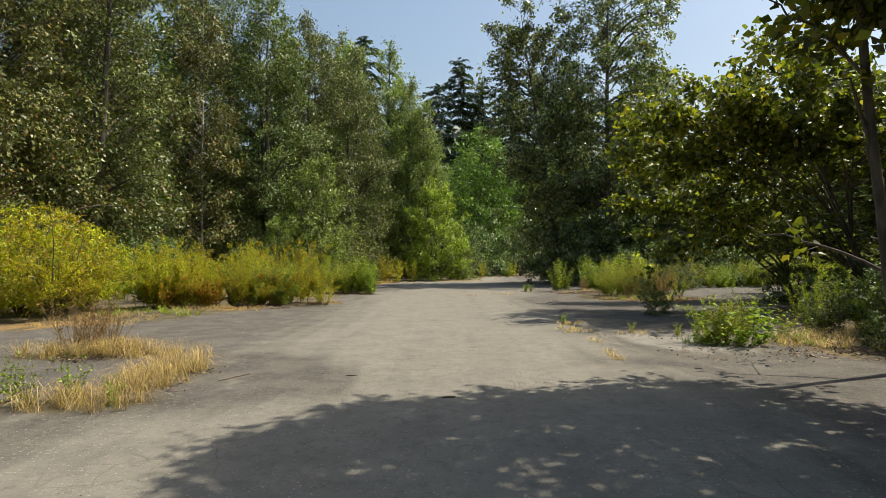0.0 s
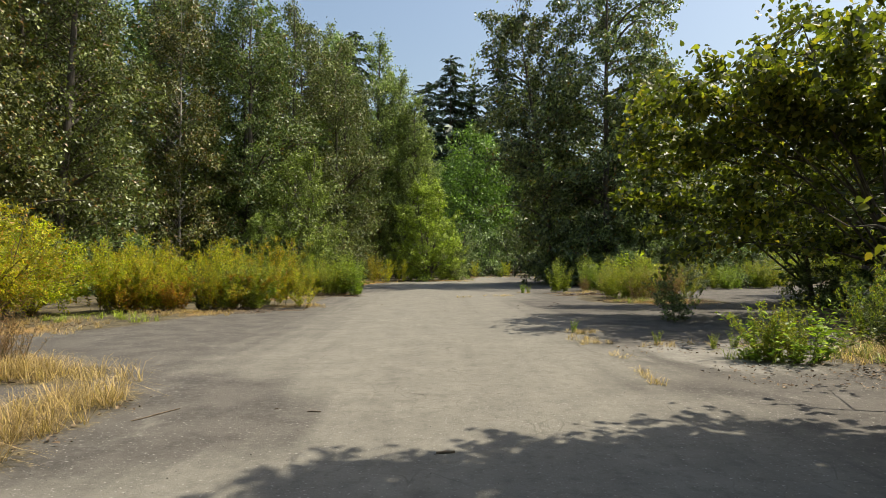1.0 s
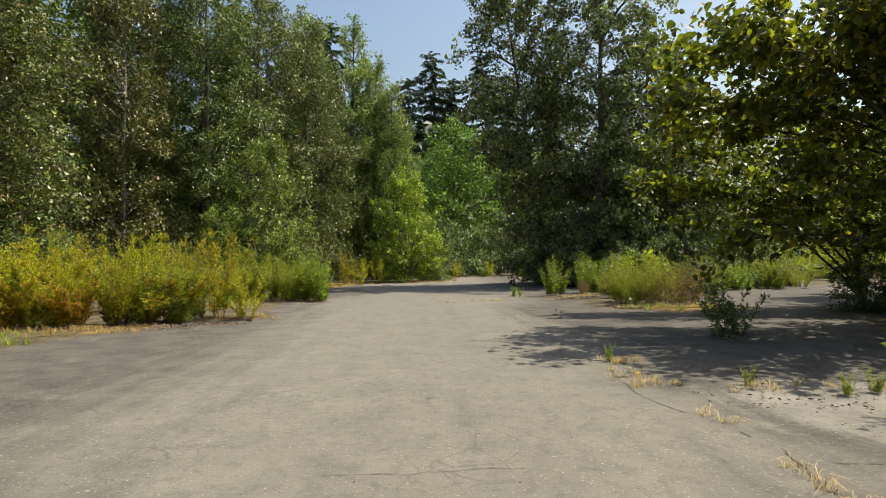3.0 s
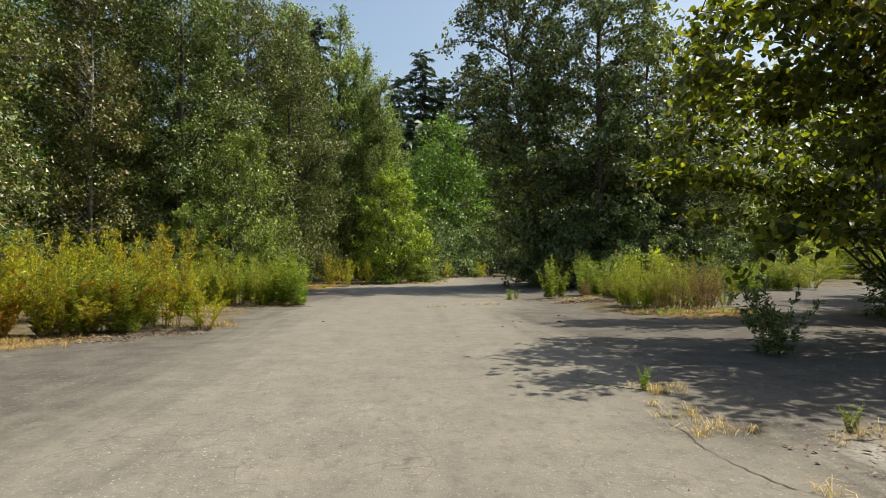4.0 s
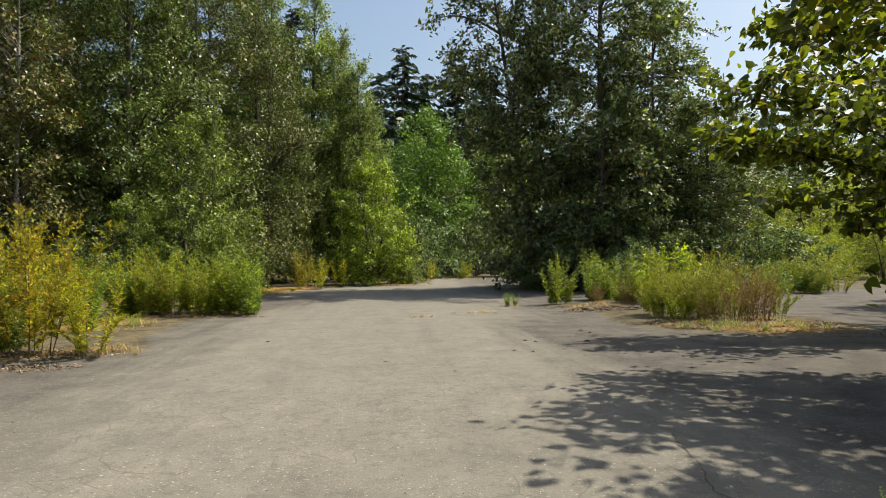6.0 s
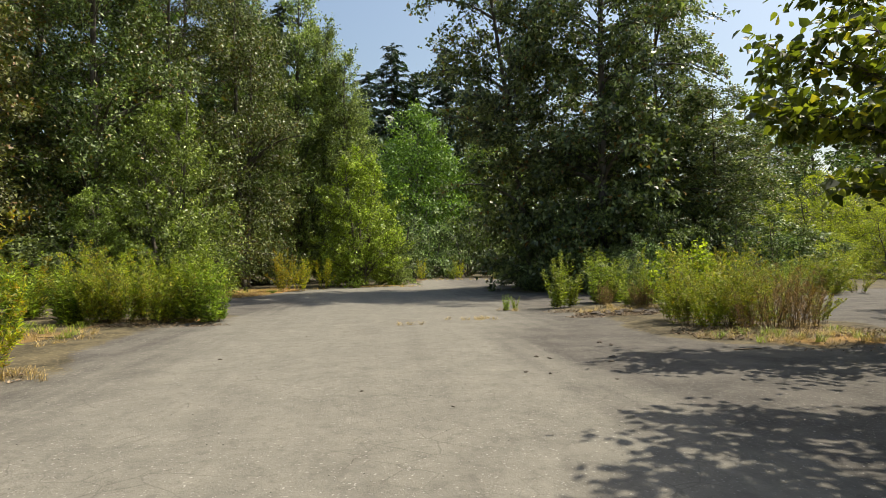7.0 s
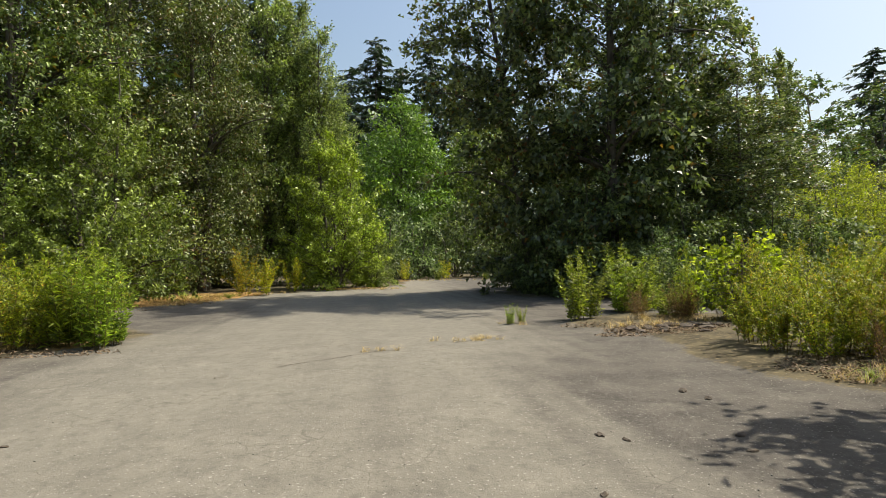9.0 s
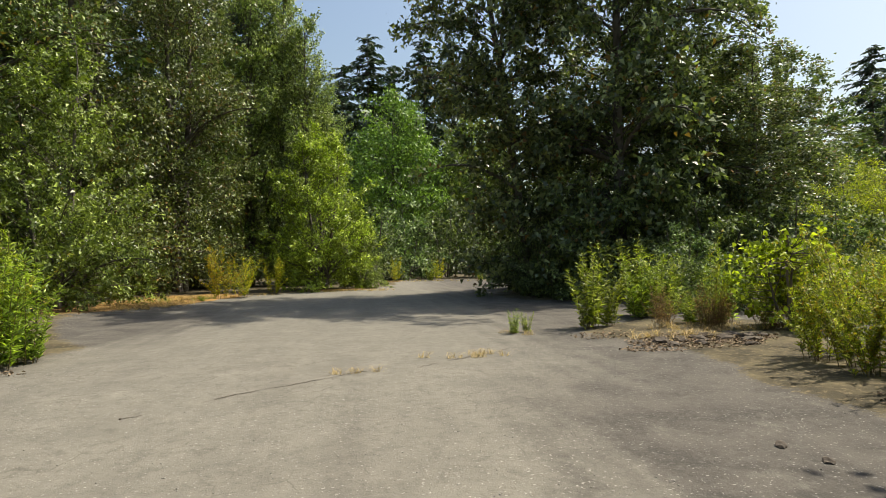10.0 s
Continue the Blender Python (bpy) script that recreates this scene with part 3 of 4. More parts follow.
ALDER = "tall leafy alder in the wood's edge, olive green with browning leaves"
alder = place(grown("alder_tree", ALDER, 11, 21, 4.1, full_profile, L_ALDER, M_BARK, 250, 8, 27, 0.2, limbs=10, twig_len=1.1, loose=0.2, rise=0.5), -20.8, 32.6, 40)
alder_b = place(grown("alder_tree", ALDER, 12, 23, 4.3, full_profile, L_ALDER_B, M_BARK, 260, 8, 27, 0.2, stems=2, limbs=10, twig_len=1.1, loose=0.2, rise=0.5), -18.5, 29.5, 200)
poplar = place(grown("poplar_tree", "tall narrow poplar with fresh green leaves", 21, 24.5, 2.8, full_profile, L_POPLAR, M_BARK, 220, 7, 22, 0.225, up=0.7, rise=1.3, sag=0.0, twig_len=1.05, ragged=0.3, loose=0.14), -5.6, 57, 0)
birch = place(grown("birch_tree", "young bright green birch with branches down to the ground", 31, 9.3, 3.7, wall_profile, L_BIRCH, M_BARK, 170, 8, 24, 0.15, stems=3, twig_len=0.65, limbs=8, rise=0.9, flare=0.3), -8.7, 39.4, 0)
tagged(place(grown("pale_alder", "alder with a slim pale trunk showing between its leaves", 14, 20, 3.0, full_profile, L_ALDER, M_PALE, 180, 7, 26, 0.19, limbs=6, twig_len=1.0, trunk_r=0.1, low=0.03, loose=0.2, rise=0.5), -16.1, 38.2, 0), category="tree")
for ob in (alder, alder_b):
    tagged(ob, group="alders of the wood's edge")
for k, x, y, turn, s in ((0, -24, 27, 10, 1.0), (1, -21.5, 35, 80, 1.02), (1, -13.2, 42.5, 150, 0.97), (1, -17.8, 43, 260, 1.06), (1, -10.8, 46.3, 310, 0.95),
                         (1, -8.0, 50.8, 120, 0.90), (0, -19.5, 25.0, 100, 0.95)):
    put((alder, alder_b)[k], x, y, turn, s)
back = place(grown("alder_tree", "alder deeper in the wood, mostly hidden behind others; some copies added unseen for shade", 13, 23, 4.8, full_profile, L_ALDER_B, M_BARK, 130, 6, 16, 0.40, limbs=5, twig_len=1.4), -26, 38, 190)
for x, y, turn, s in ((-14.5, 51, 35, 1.05), (-30, 30, 100, 1.05), (-22, 47, 20, 1.15), (-30, 46, 290, 1.15), (-36, 36, 70, 1.1), (-16, 58, 200, 1.1), (-24, 56, 100, 1.2), (-14, -12, 40, 1.0), (-6, -20, 130, 1.05), (3, -22, 220, 1.0), (12, -18, 310, 1.0), (-20, -2, 80, 1.0), (-22, 9, 10, 1.0), (18, -8, 150, 1.0), (-26, 18, 60, 1.05)):
    put(back, x, y, turn, s)
for x, y, turn, s in ((-2.0, 56.5, 90, 0.76), (-3.6, 57.4, 20, 0.86), (-8.6, 55.5, 200, 1.0), (-4.5, 63, 300, 0.95), (-11.5, 60, 45, 1.1), (-0.6, 57.5, 150, 0.58)):
    put(poplar, x, y, turn, s)
for x, y, turn, s, sz in ((1.6, 51.0, 130, 0.42, 0.42), (-10.6, 36.9, 120, 0.55, 0.5)):
    put(birch, x, y, turn, s, sz)

place(grown("birch_tree", "light yellow-green birch in full sun, leafy to the ground", 33, 9.0, 2.9, dome_profile, L_SUNBIRCH, M_BARK, 170, 8, 24, 0.165, stems=3, twig_len=0.7, limbs=8, rise=0.9, sag=0.06, flare=0.3), -0.6, 49.8, 0)

# ---- far wood and firs ----
willow = place(grown("willow_tree", "broad round willow in full light green leaf", 41, 22.5, 7.5, dome_profile, L_WILLOW, M_BARK, 220, 7, 21, 0.44, twig_len=1.8, ragged=0.14, loose=0.45), 5.8, 90, 0)
for x, y, turn, s in ((-8, 98, 120, 1.0), (17, 93, 200, 0.93), (29, 88, 280, 0.85), (-20, 96, 60, 1.1)):
    put(willow, x, y, turn, s)
douglas = place(fir("fir_tree", "tall dark fir with drooping uneven branches", 51, 76, 26, 50), 5.6, 204, 0)
for x, y, turn, s in ((-3.3, 232, 120, 1.0), (24, 204, 200, 1.0), (14, 214, 60, 0.92), (-11, 236, 300, 0.86), (36, 215, 20, 0.95), (48, 205, 250, 0.9), (10, 222, 30, 0.8), (-7, 228, 90, 0.78), (1, 215, 150, 0.7), (18, 222, 10, 0.78)):
    put(douglas, x, y, turn, s)
put(douglas, -17.3, 120, 80, 0.66)
put(douglas, -21.5, 126, 10, 0.66)
put(douglas, 80.3, 95, 30, 0.45)
put(douglas, 86, 97, 130, 0.42)

# ---- the big cottonwoods ----
COTTON = "big dark cottonwood with large leaves, seen against the sky"
cotton = place(grown("cottonwood_tree", COTTON, 61, 25, 4.9, broad_profile, L_COTTON, M_BARK, 190, 9, 24, 0.235, 0.78, trunk_r=0.24, limbs=16, twig_len=1.1, rise=0.25, start=0.2, sag=0.3, up=0.1, loose=0.16), 11.4, 39.6, 0)
for x, y, turn, s, sz in ((17.0, 39.2, 120, 0.62, 0.40), (14.6, 40.4, 220, 0.72, 0.62), (13.4, 45.0, 310, 0.8, 0.5), (17.8, 42.6, 30, 0.8, 0.42)):
    put(cotton, x, y, turn, s, sz)

place(grown("cottonwood_tree", "cottonwood with a lopsided crown reaching over the way", 63, 21.5, 3.6, broad_profile, L_COTTON, M_BARK, 150, 8, 24, 0.235, 0.78, trunk_r=0.2, limbs=12, lean=(-3.2, -0.3), twig_len=1.1, rise=0.35, start=0.2, sag=0.22, up=0.1, loose=0.16), 8.6, 42.0, 0)

# ---- trees further off on the open side ----
for x, y, turn, s, sz in ((49, 71, 0, 1.2, 0.9), (44, 79, 100, 1.2, 0.88), (59, 74, 200, 1.3, 0.92), (34, 61, 40, 0.9, 0.5), (27, 54, 90, 0.9, 0.42), (42, 64, 300, 1.0, 0.52)):
    put(back, x, y, turn, s, sz)
column = place(grown("column_poplar", "slim pointed poplar standing far off", 81, 39, 2.6, column_profile, L_POPLAR, M_BARK, 170, 5, 16, 0.5, up=1.4, rise=2.4, sag=-0.2, twig_len=1.5, limbs=5), 71.4, 110, 0)
for x, y, turn, s in ((76.3, 110, 90, 1.0), (82.3, 115, 200, 1.0)):
    put(column, x, y, turn, s)

# ---- understorey shrubs ----
shrub = place(grown("shrub", "dense dark green shrub at the foot of the trees", 91, 3.6, 1.9, dome_profile, L_SHRUB, M_BARK, 60, 6, 14, 0.16, stems=3, twig_len=0.5, limbs=5, trunk_r=0.03, category="shrub"), 13.4, 36.6, 0)
for x, y, turn, s, sz in ((15.6, 36.2, 90, 1.0, 1.0), (11.6, 36.8, 200, 0.8, 0.75), (10.3, 38.7, 40, 1.1, 1.4), (12.6, 38.0, 310, 1.0, 1.3), (8.3, 40.6, 100, 0.7, 1.1), (9.6, 37.8, 20, 0.9, 0.7), (9.8, 33.2, 75, 0.5, 0.5), (11.6, 32.4, 160, 0.6, 0.5), (13.2, 31.8, 240, 0.55, 0.45), (11.0, 34.6, 330, 0.7, 0.7), (8.6, 39.2, 140, 0.7, 0.6), (8.9, 41.0, 250, 0.8, 0.9), (17.8, 36.5, 60, 1.0, 0.9), (20, 38, 310, 1.2, 1.0),
                          (9.8, 47, 30, 1.1, 1.2), (12.0, 52, 110, 1.2, 1.3), (14.5, 58, 170, 1.3, 1.5), (5.5, 68, 80, 1.9, 1.9), (9.5, 70.5, 200, 2.0, 2.1), (14, 68, 320, 2.0, 2.0), (18, 66, 10, 1.9, 1.9), (2.5, 64, 230, 1.6, 1.7), (0.5, 60, 40, 1.4, 1.4),
                          (-9.6, 40.8, 160, 1.1, 0.9), (-11.8, 36.4, 260, 1.2, 0.9), (-15.2, 29.4, 100, 1.2, 1.0), (-17.2, 26.2, 200, 1.3, 1.0), (-20, 24, 330, 1.3, 1.1), (-23.5, 22, 30, 1.4, 1.2)):
    put(shrub, x, y, turn, s, sz)
for x, y, turn, s, sz in ((7.6, 9.4, 20, 0.45, 0.42), (8.6, 10.6, 110, 0.55, 0.5), (9.8, 11.8, 200, 0.6, 0.55), (11.4, 13.2, 290, 0.7, 0.65), (12.6, 15.5, 60, 0.8, 0.7), (12.3, 20.5, 140, 0.5, 0.5), (13.2, 20.2, 10, 0.5, 0.42)):
    put(shrub, x, y, turn, s, sz)
locust = place(grown("locust_tree", "feathery yellow-green locust sapling in full sun", 95, 5.6, 2.3, dome_profile, L_FEATHER, M_BARK, 80, 8, 20, 0.13, 0.42, stems=2, up=0.05, droop=0.1, twig_len=0.8, limbs=6, trunk_r=0.05, sag=0.0, ragged=0.4), 34.6, 53.6, 0, 1.5, 1.5)
for x, y, turn, s, sz in ((38.0, 52.0, 100, 1.5, 1.35), (40.0, 56.0, 220, 1.7, 1.6), (32.0, 50.0, 300, 0.9, 0.75), (28.5, 45.5, 60, 0.8, 0.55), (35.5, 48.5, 10, 1.1, 0.95), (24.0, 41.5, 140, 0.7, 0.45), (26.2, 47.6, 200, 0.8, 1.0)):
    put(locust, x, y, turn, s, sz)

# ---- young cottonwoods beside the paving ----
YOUNG = "young cottonwood leaning over the paving, large glossy leaves"
young = place(tree("young_cottonwood", YOUNG, 71, 8.1, 2.5, dome_profile, L_NEAR, M_BARK, 330, 22, 0.18, 0.78, low=0.5, heart=True, gap=-0.25, up=0.2, clump_len=0.7, trunk_r=0.09, limbs=10, lean=(-3.0, 0), at=(12.8, 17.0),
                   boughs=(((10.4, 17, 3.9), (5.0, 16.9, 4.6), 38), ((11.4, 17, 1.5), (6.6, 17.1, 1.8), 22), ((9.9, 16.8, 4.4), (5.0, 16.3, 5.5), 32), ((10.9, 16.5, 2.4), (7.2, 15.6, 3.0), 26),
                           ((10.4, 17.3, 3.6), (5.6, 18.0, 4.3), 34), ((9.9, 16.6, 4.4), (5.4, 15.0, 5.3), 54), ((9.9, 17.2, 4.2), (5.5, 17.5, 5.7), 30), ((10.2, 17.4, 4.2), (6.2, 18.6, 5.2), 34), ((9.6, 16.4, 4.6), (7.4, 14.6, 5.6), 60), ((9.6, 16.9, 4.8), (6.8, 16.4, 6.4), 20),
                           ((10.2, 16.3, 4.5), (6.7, 13.7, 5.4), 50), ((10.2, 16.2, 5.0), (8.4, 13.3, 6.0), 40), ((10.6, 16.2, 4.5), (9.6, 13.4, 5.2), 60))), 12.8, 17.0, 0)
leaning = place(tree("young_cottonwood", "young cottonwood whose trunk leans over the paving", 73, 8.3, 2.0, oval_profile, L_NEAR, M_BARK, 700, 24, 0.16, 0.78, low=0.44, heart=False, gap=-0.8, up=0.2, clump_len=0.6, trunk_r=0.07, limbs=12, lean=(-2.3, 0.1)), 6.0, 5.7, 0)
tagged(leaning, group="young cottonwoods")
place(tree("young_cottonwood", "young cottonwood with sunlit yellow-green boughs hanging over the paving", 75, 6.2, 1.6, dome_profile, L_NEAR, M_BARK, 160, 19, 0.18, 0.8, low=0.3, heart=True, gap=-0.6, up=0.0, clump_len=0.6, trunk_r=0.08, limbs=8, lean=(-0.8, 0), at=(12.9, 21.4),
           boughs=(((12.3, 21.3, 2.0), (6.3, 20.8, 3.6), 62), ((12.0, 21.3, 2.8), (7.1, 21.6, 4.7), 36), ((12.2, 21.0, 1.7), (6.9, 20.2, 2.5), 26), ((12.0, 21.2, 3.0), (7.6, 20.9, 5.0), 24), ((12.0, 20.8, 2.5), (7.8, 20.0, 3.9), 40), ((11.5, 21.6, 4.2), (8.2, 22.2, 6.4), 48))), 12.9, 21.4, 0)
place(tree("young_cottonwood", "slim young cottonwood with a dark leaning trunk and thin crown", 77, 8.4, 1.1, oval_profile, L_NEAR, M_BARK, 40, 14, 0.14, 0.8, low=0.6, heart=True, gap=-0.5, up=0.1, clump_len=0.5, trunk_r=0.062, limbs=6, lean=(-1.9, -1.5), at=(5.85, 7.6),
           boughs=(((5.6, 7.5, 1.3), (4.2, 8.2, 1.9), 2), ((4.95, 6.9, 3.6), (3.3, 6.1, 4.1), 9))), 5.85, 7.6, 0)
put(leaning, 7.6, 3.2, 10, 1.15, 1.0)
# the one at (14.6, 10.8) is unseen, added to cast shade on the weeds
for x, y, turn, s, sz in ((17.8, 26.0, 190, 1.0, 0.9), (14.6, 10.8, 0, 0.72, 0.76)):
    put(young, x, y, turn, s, sz)
# trees added out of view, only to block sun and sky light
for x, y, turn, s, sz in ((16.4, 21.0, 20, 0.8, 0.34), (16.2, 17.0, 70, 0.8, 0.35), (15.8, 13.2, 130, 0.75, 0.36), (21, 5, 30, 0.9, 0.6), (22, 13, 90, 0.9, 0.6), (14, -5, 200, 0.9, 0.7), (8.6, -1.6, 30, 0.8, 0.55), (10.5, -7, 140, 0.9, 0.6), (13.5, 3.5, 250, 0.8, 0.5)):
    put(back, x, y, turn, s, sz)
tagged(young, group="young cottonwoods")


# ---- weeds ----
def weed(name, label, seed, H, R, stalks, per, leaf, width, leafmat, flower=0.0, flowermat=None, category="weed", lean=0.25, up=0.6, bare=0.15, bush=0.02, side=0, side_len=0.22, uneven=0.5):
    """A clump of upright stalks, leafy from a little above the foot to the tip, with leafy side shoots on the upper half, some tipped with flowers."""
    rng = np.random.default_rng(seed)
    root = tagged(new(name), label, category)
    cs, ds, ls, fc, fd, shoots = [], [], [], [], [], []
    for k in range(stalks):
        a = rng.uniform(0, 6.28)
        r0 = R * 0.42 * math.sqrt(rng.uniform(0, 1))
        h = H * (1 - uneven * rng.uniform(0, 1) ** 1.2)
        o = np.array([math.cos(a), math.sin(a), 0])
        w = np.linspace(0, 1, 5)[:, None]
        line = o * r0 + o * (R * lean * rng.uniform(0.4, 2.0)) * w ** 1.4 + np.array([0, 0, 1]) * h * w - np.array([0, 0, 0.03]) + rng.normal(0, 0.012, (5, 3)) * w
        part("stalk", mesh_from("stalk", *tube(line, 0.0045 * (1 - 0.6 * w[:, 0]) * (0.6 + H * 0.4), 4), M_STALK), root)

        def on(t):
            return np.stack([np.interp(t, w[:, 0], line[:, i]) for i in range(3)], 1)
        t = rng.uniform(bare, 1.0, per)
        b = np.arange(per) * 2.39996 + rng.normal(0, 0.5, per)
        cs.append(on(t) + rng.normal(0, bush, (per, 3)) * np.array([1, 1, 0.5]))
        ds.append(np.stack((np.cos(b), np.sin(b), rng.normal(up, 0.35, per)), 1))
        ls.append(leaf * rng.uniform(0.6, 1.2, per) * (1.15 - 0.55 * t))
        if side:
            t = rng.uniform(0.3, 0.97, side)
            b = rng.uniform(0, 6.28, side)
            f = on(t)
            e = f + unit(np.stack((np.cos(b), np.sin(b), rng.uniform(0.7, 1.6, side)), 1)) * (h * side_len * rng.uniform(0.5, 1.2, side) * (1.35 - t))[:, None]
            shoots.append(spikes(f, e, 0.003))
            q = np.repeat(np.arange(side), 12)
            u = rng.uniform(0.1, 1.05, len(q))[:, None]
            cs.append(f[q] + (e - f)[q] * u + rng.normal(0, 0.012, (len(q), 3)))
            ds.append(unit((e - f)[q]) * 0.7 + rng.normal(0, 0.55, (len(q), 3)) + np.array([0, 0, 0.15]))
            ls.append(leaf * 0.62 * rng.uniform(0.6, 1.2, len(q)))
            if flower:
                g = np.repeat(np.arange(side)[rng.uniform(0, 1, side) < flower], 4)
                fc.append(e[g] + rng.normal(0, 0.018, (len(g), 3))), fd.append(rng.normal(0, 1, (len(g), 3)) + np.array([0, 0, 0.4]))
    if shoots:
        tagged(part("side_shoot_mass", mesh_from("side_shoot_mass", *join(shoots), M_STALK), root), kind="stuff")
    c, d, L = np.concatenate(cs), np.concatenate(ds), np.concatenate(ls)
    c[:, 2] = np.maximum(c[:, 2], 0.02)
    n = unit(rng.normal(0, 0.5, c.shape) + np.array([0, 0, 0.9]))
    part("foliage", mesh_from("foliage", *blades(c, d, n, L, L * width, None if side else False, curl=0.15), leafmat), root)
    if fc:
        c, d = np.concatenate(fc), np.concatenate(fd)
        L = rng.uniform(0.02, 0.045, len(c))
        tagged(part("flower", mesh_from("flower", *blades(c, d, unit(rng.normal(size=c.shape)), L, L * 0.6), flowermat), root), kind="stuff")
    return root


GOLD = "leafy yellow-green goldenrod clump at the edge of the paving"
gold = [weed("goldenrod", GOLD, 201, 2.0, 0.75, 12, 90, 0.11, 0.38, L_GOLD, 0.25, L_FLOWER, lean=0.6, bare=0.12, up=0.7, side=19, uneven=0.65),
        weed("goldenrod", GOLD, 202, 1.65, 0.8, 12, 85, 0.11, 0.38, L_GOLD, 0.2, L_FLOWER, lean=0.75, bare=0.08, up=0.7, side=19),
        weed("goldenrod", "goldenrod clump turning orange and brown", 203, 1.2, 0.75, 13, 50, 0.12, 0.34, L_ORANGE, 0.4, L_FLOWER, lean=0.6, bare=0.1, side=14)]
green_gold = [weed("goldenrod", "green goldenrod clump beside the paving", 206, 1.95, 0.7, 12, 85, 0.105, 0.36, L_GREENGOLD, 0.2, L_FLOWER, lean=0.6, bare=0.12, up=0.8, side=15, uneven=0.65),
              weed("goldenrod", "green goldenrod clump beside the paving", 207, 1.65, 0.75, 12, 80, 0.105, 0.36, L_GREENGOLD, 0.12, L_FLOWER, lean=0.75, bare=0.08, up=0.7, side=19)]
fresh = [weed("fireweed", "upright fresh green weed with narrow leaves", 211, 1.35, 0.5, 11, 95, 0.15, 0.22, L_WEED, bare=0.06, lean=0.4, uneven=0.4),
         weed("fireweed", "upright fresh green weed with narrow leaves", 212, 1.7, 0.6, 11, 110, 0.15, 0.22, L_WEED, bare=0.05, lean=0.4, uneven=0.4)]
broad = weed("broadleaf_weed", "bright green weed with broad leaves on bare paving", 221, 0.85, 0.5, 9, 30, 0.13, 0.42, L_WEED, bare=0.1, lean=0.45, up=0.3)
# a regular weed in dark shrub leaves, so its colour carries the shade
dark = weed("shade_weed", "leafy weed in the shade, the shade put into its dark leaf colour", 231, 1.45, 0.8, 13, 46, 0.15, 0.42, L_SHRUB, bare=0.06, lean=0.45, up=0.2, side=9)
rust = weed("dry_stalks", "dead rust-brown stalks of last year's weeds", 241, 1.05, 0.5, 16, 34, 0.07, 0.16, M_RUST, bare=0.15, lean=0.4, up=1.2, side=5)
gold_bush = grown("yellow_shrub", "tall bushy shrub turning yellow at the soil edge", 205, 3.0, 1.75, oval_profile, L_GOLD, M_STALK, 80, 8, 20, 0.105, 0.42, stems=6, up=0.6, twig_len=0.5, limbs=6, trunk_r=0.022, rise=1.0, sag=0.0, loose=0.04, category="shrub")
wr = np.random.default_rng(77)
used = set()


def plant(ob, x, y, s=1.0, sz=None, group=""):
    """The first call moves the clump itself, later ones put further clumps of its kind."""
    t = wr.uniform(0, 360)
    z = zat(x, y)
    if ob.name in used:
        o = put(ob, x, y, t, s, sz, z)
    else:
        used.add(ob.name)
        o = place(ob, x, y, t, s, sz, z)
    if group:
        tagged(o, group=group)


def plant_row(points, n, wide, kinds, lo, hi, group):
    """Clumps strewn along a line of points."""
    p = np.array(points, float)
    seg = np.r_[0, np.cumsum(np.hypot(*np.diff(p, axis=0).T))]
    for k in range(n):
        t = wr.uniform(0, seg[-1])
        x = np.interp(t, seg, p[:, 0]) + wr.normal(0, wide)
        y = np.interp(t, seg, p[:, 1]) + wr.normal(0, wide)
        plant(kinds[wr.integers(len(kinds))], x, y, wr.uniform(lo, hi), wr.uniform(lo, hi), group)


G1, G2, G3 = "goldenrod along the paving", "goldenrod further along", "weeds round the bare mound"
plant_row([(-9.4, 18.9), (-7.4, 18.9), (-5.9, 19.5), (-4.5, 20.6)], 31, 0.34, [gold[0], gold[1], gold[0], gold[2], gold[1], fresh[1]], 0.6, 1.15, G1)
plant_row([(-11.0, 22), (-8, 23.5), (-6.5, 24.5)], 14, 0.5, gold[:2] + fresh, 0.9, 1.3, G1)
plant_row([(-7.2, 28.2), (-5.6, 28.0), (-4.3, 28.3)], 14, 0.30, [green_gold[0], fresh[0], fresh[1], green_gold[1]], 0.85, 1.1, G2)
plant_row([(-10.5, 27.5), (-7.8, 29.6)], 9, 0.4, fresh + gold[:1], 0.8, 1.1, G2)
for x, y, s in ((-10.2, 15.2, 0.92), (-11.4, 15.7, 1.0), (-13.2, 16.0, 1.1), (-12.2, 18.0, 1.1), (-14.8, 17.0, 1.15), (-10.7, 17.4, 0.85)):
    plant(gold_bush, x, y, s, s * 0.98, "tall goldenrod thicket")
for x, y, sc, k in ((6.75, 24.2, 0.8, 1), (7.0, 23.8, 0.75, 0), (7.1, 24.7, 0.9, 0), (7.4, 24.2, 0.95, 1), (7.7, 23.8, 0.8, 1), (7.8, 24.6, 0.95, 0), (8.2, 24.2, 0.9, 0), (8.5, 24.7, 0.85, 1), (8.9, 24.4, 0.75, 0), (7.2, 25.4, 0.85, 0), (8.0, 25.6, 0.95, 1), (8.8, 25.6, 0.9, 0), (9.6, 25.2, 0.85, 1), (9.9, 24.4, 0.7, 0)):
    plant(green_gold[k], x, y, sc * 0.95, sc * 0.98, G3)
for x, y, sc in ((8.1, 23.5, 1.2), (8.5, 23.7, 1.4), (8.9, 23.9, 1.4), (8.8, 23.4, 1.1), (9.2, 24.2, 1.3), (7.5, 23.2, 0.8)):
    plant(rust, x, y, sc, sc, G3)
sapling = place(tree("maple_sapling", "bushy yellow-green maple sapling among the weeds", 97, 2.3, 1.0, oval_profile, L_FEATHER, M_BARK, 130, 16, 0.12, 0.8, low=0.08, heart=True, gap=-1.0, stems=3, clump_len=0.35, limbs=4, trunk_r=0.02), 9.1, 28.3, 0, 0.85, z=0.03)
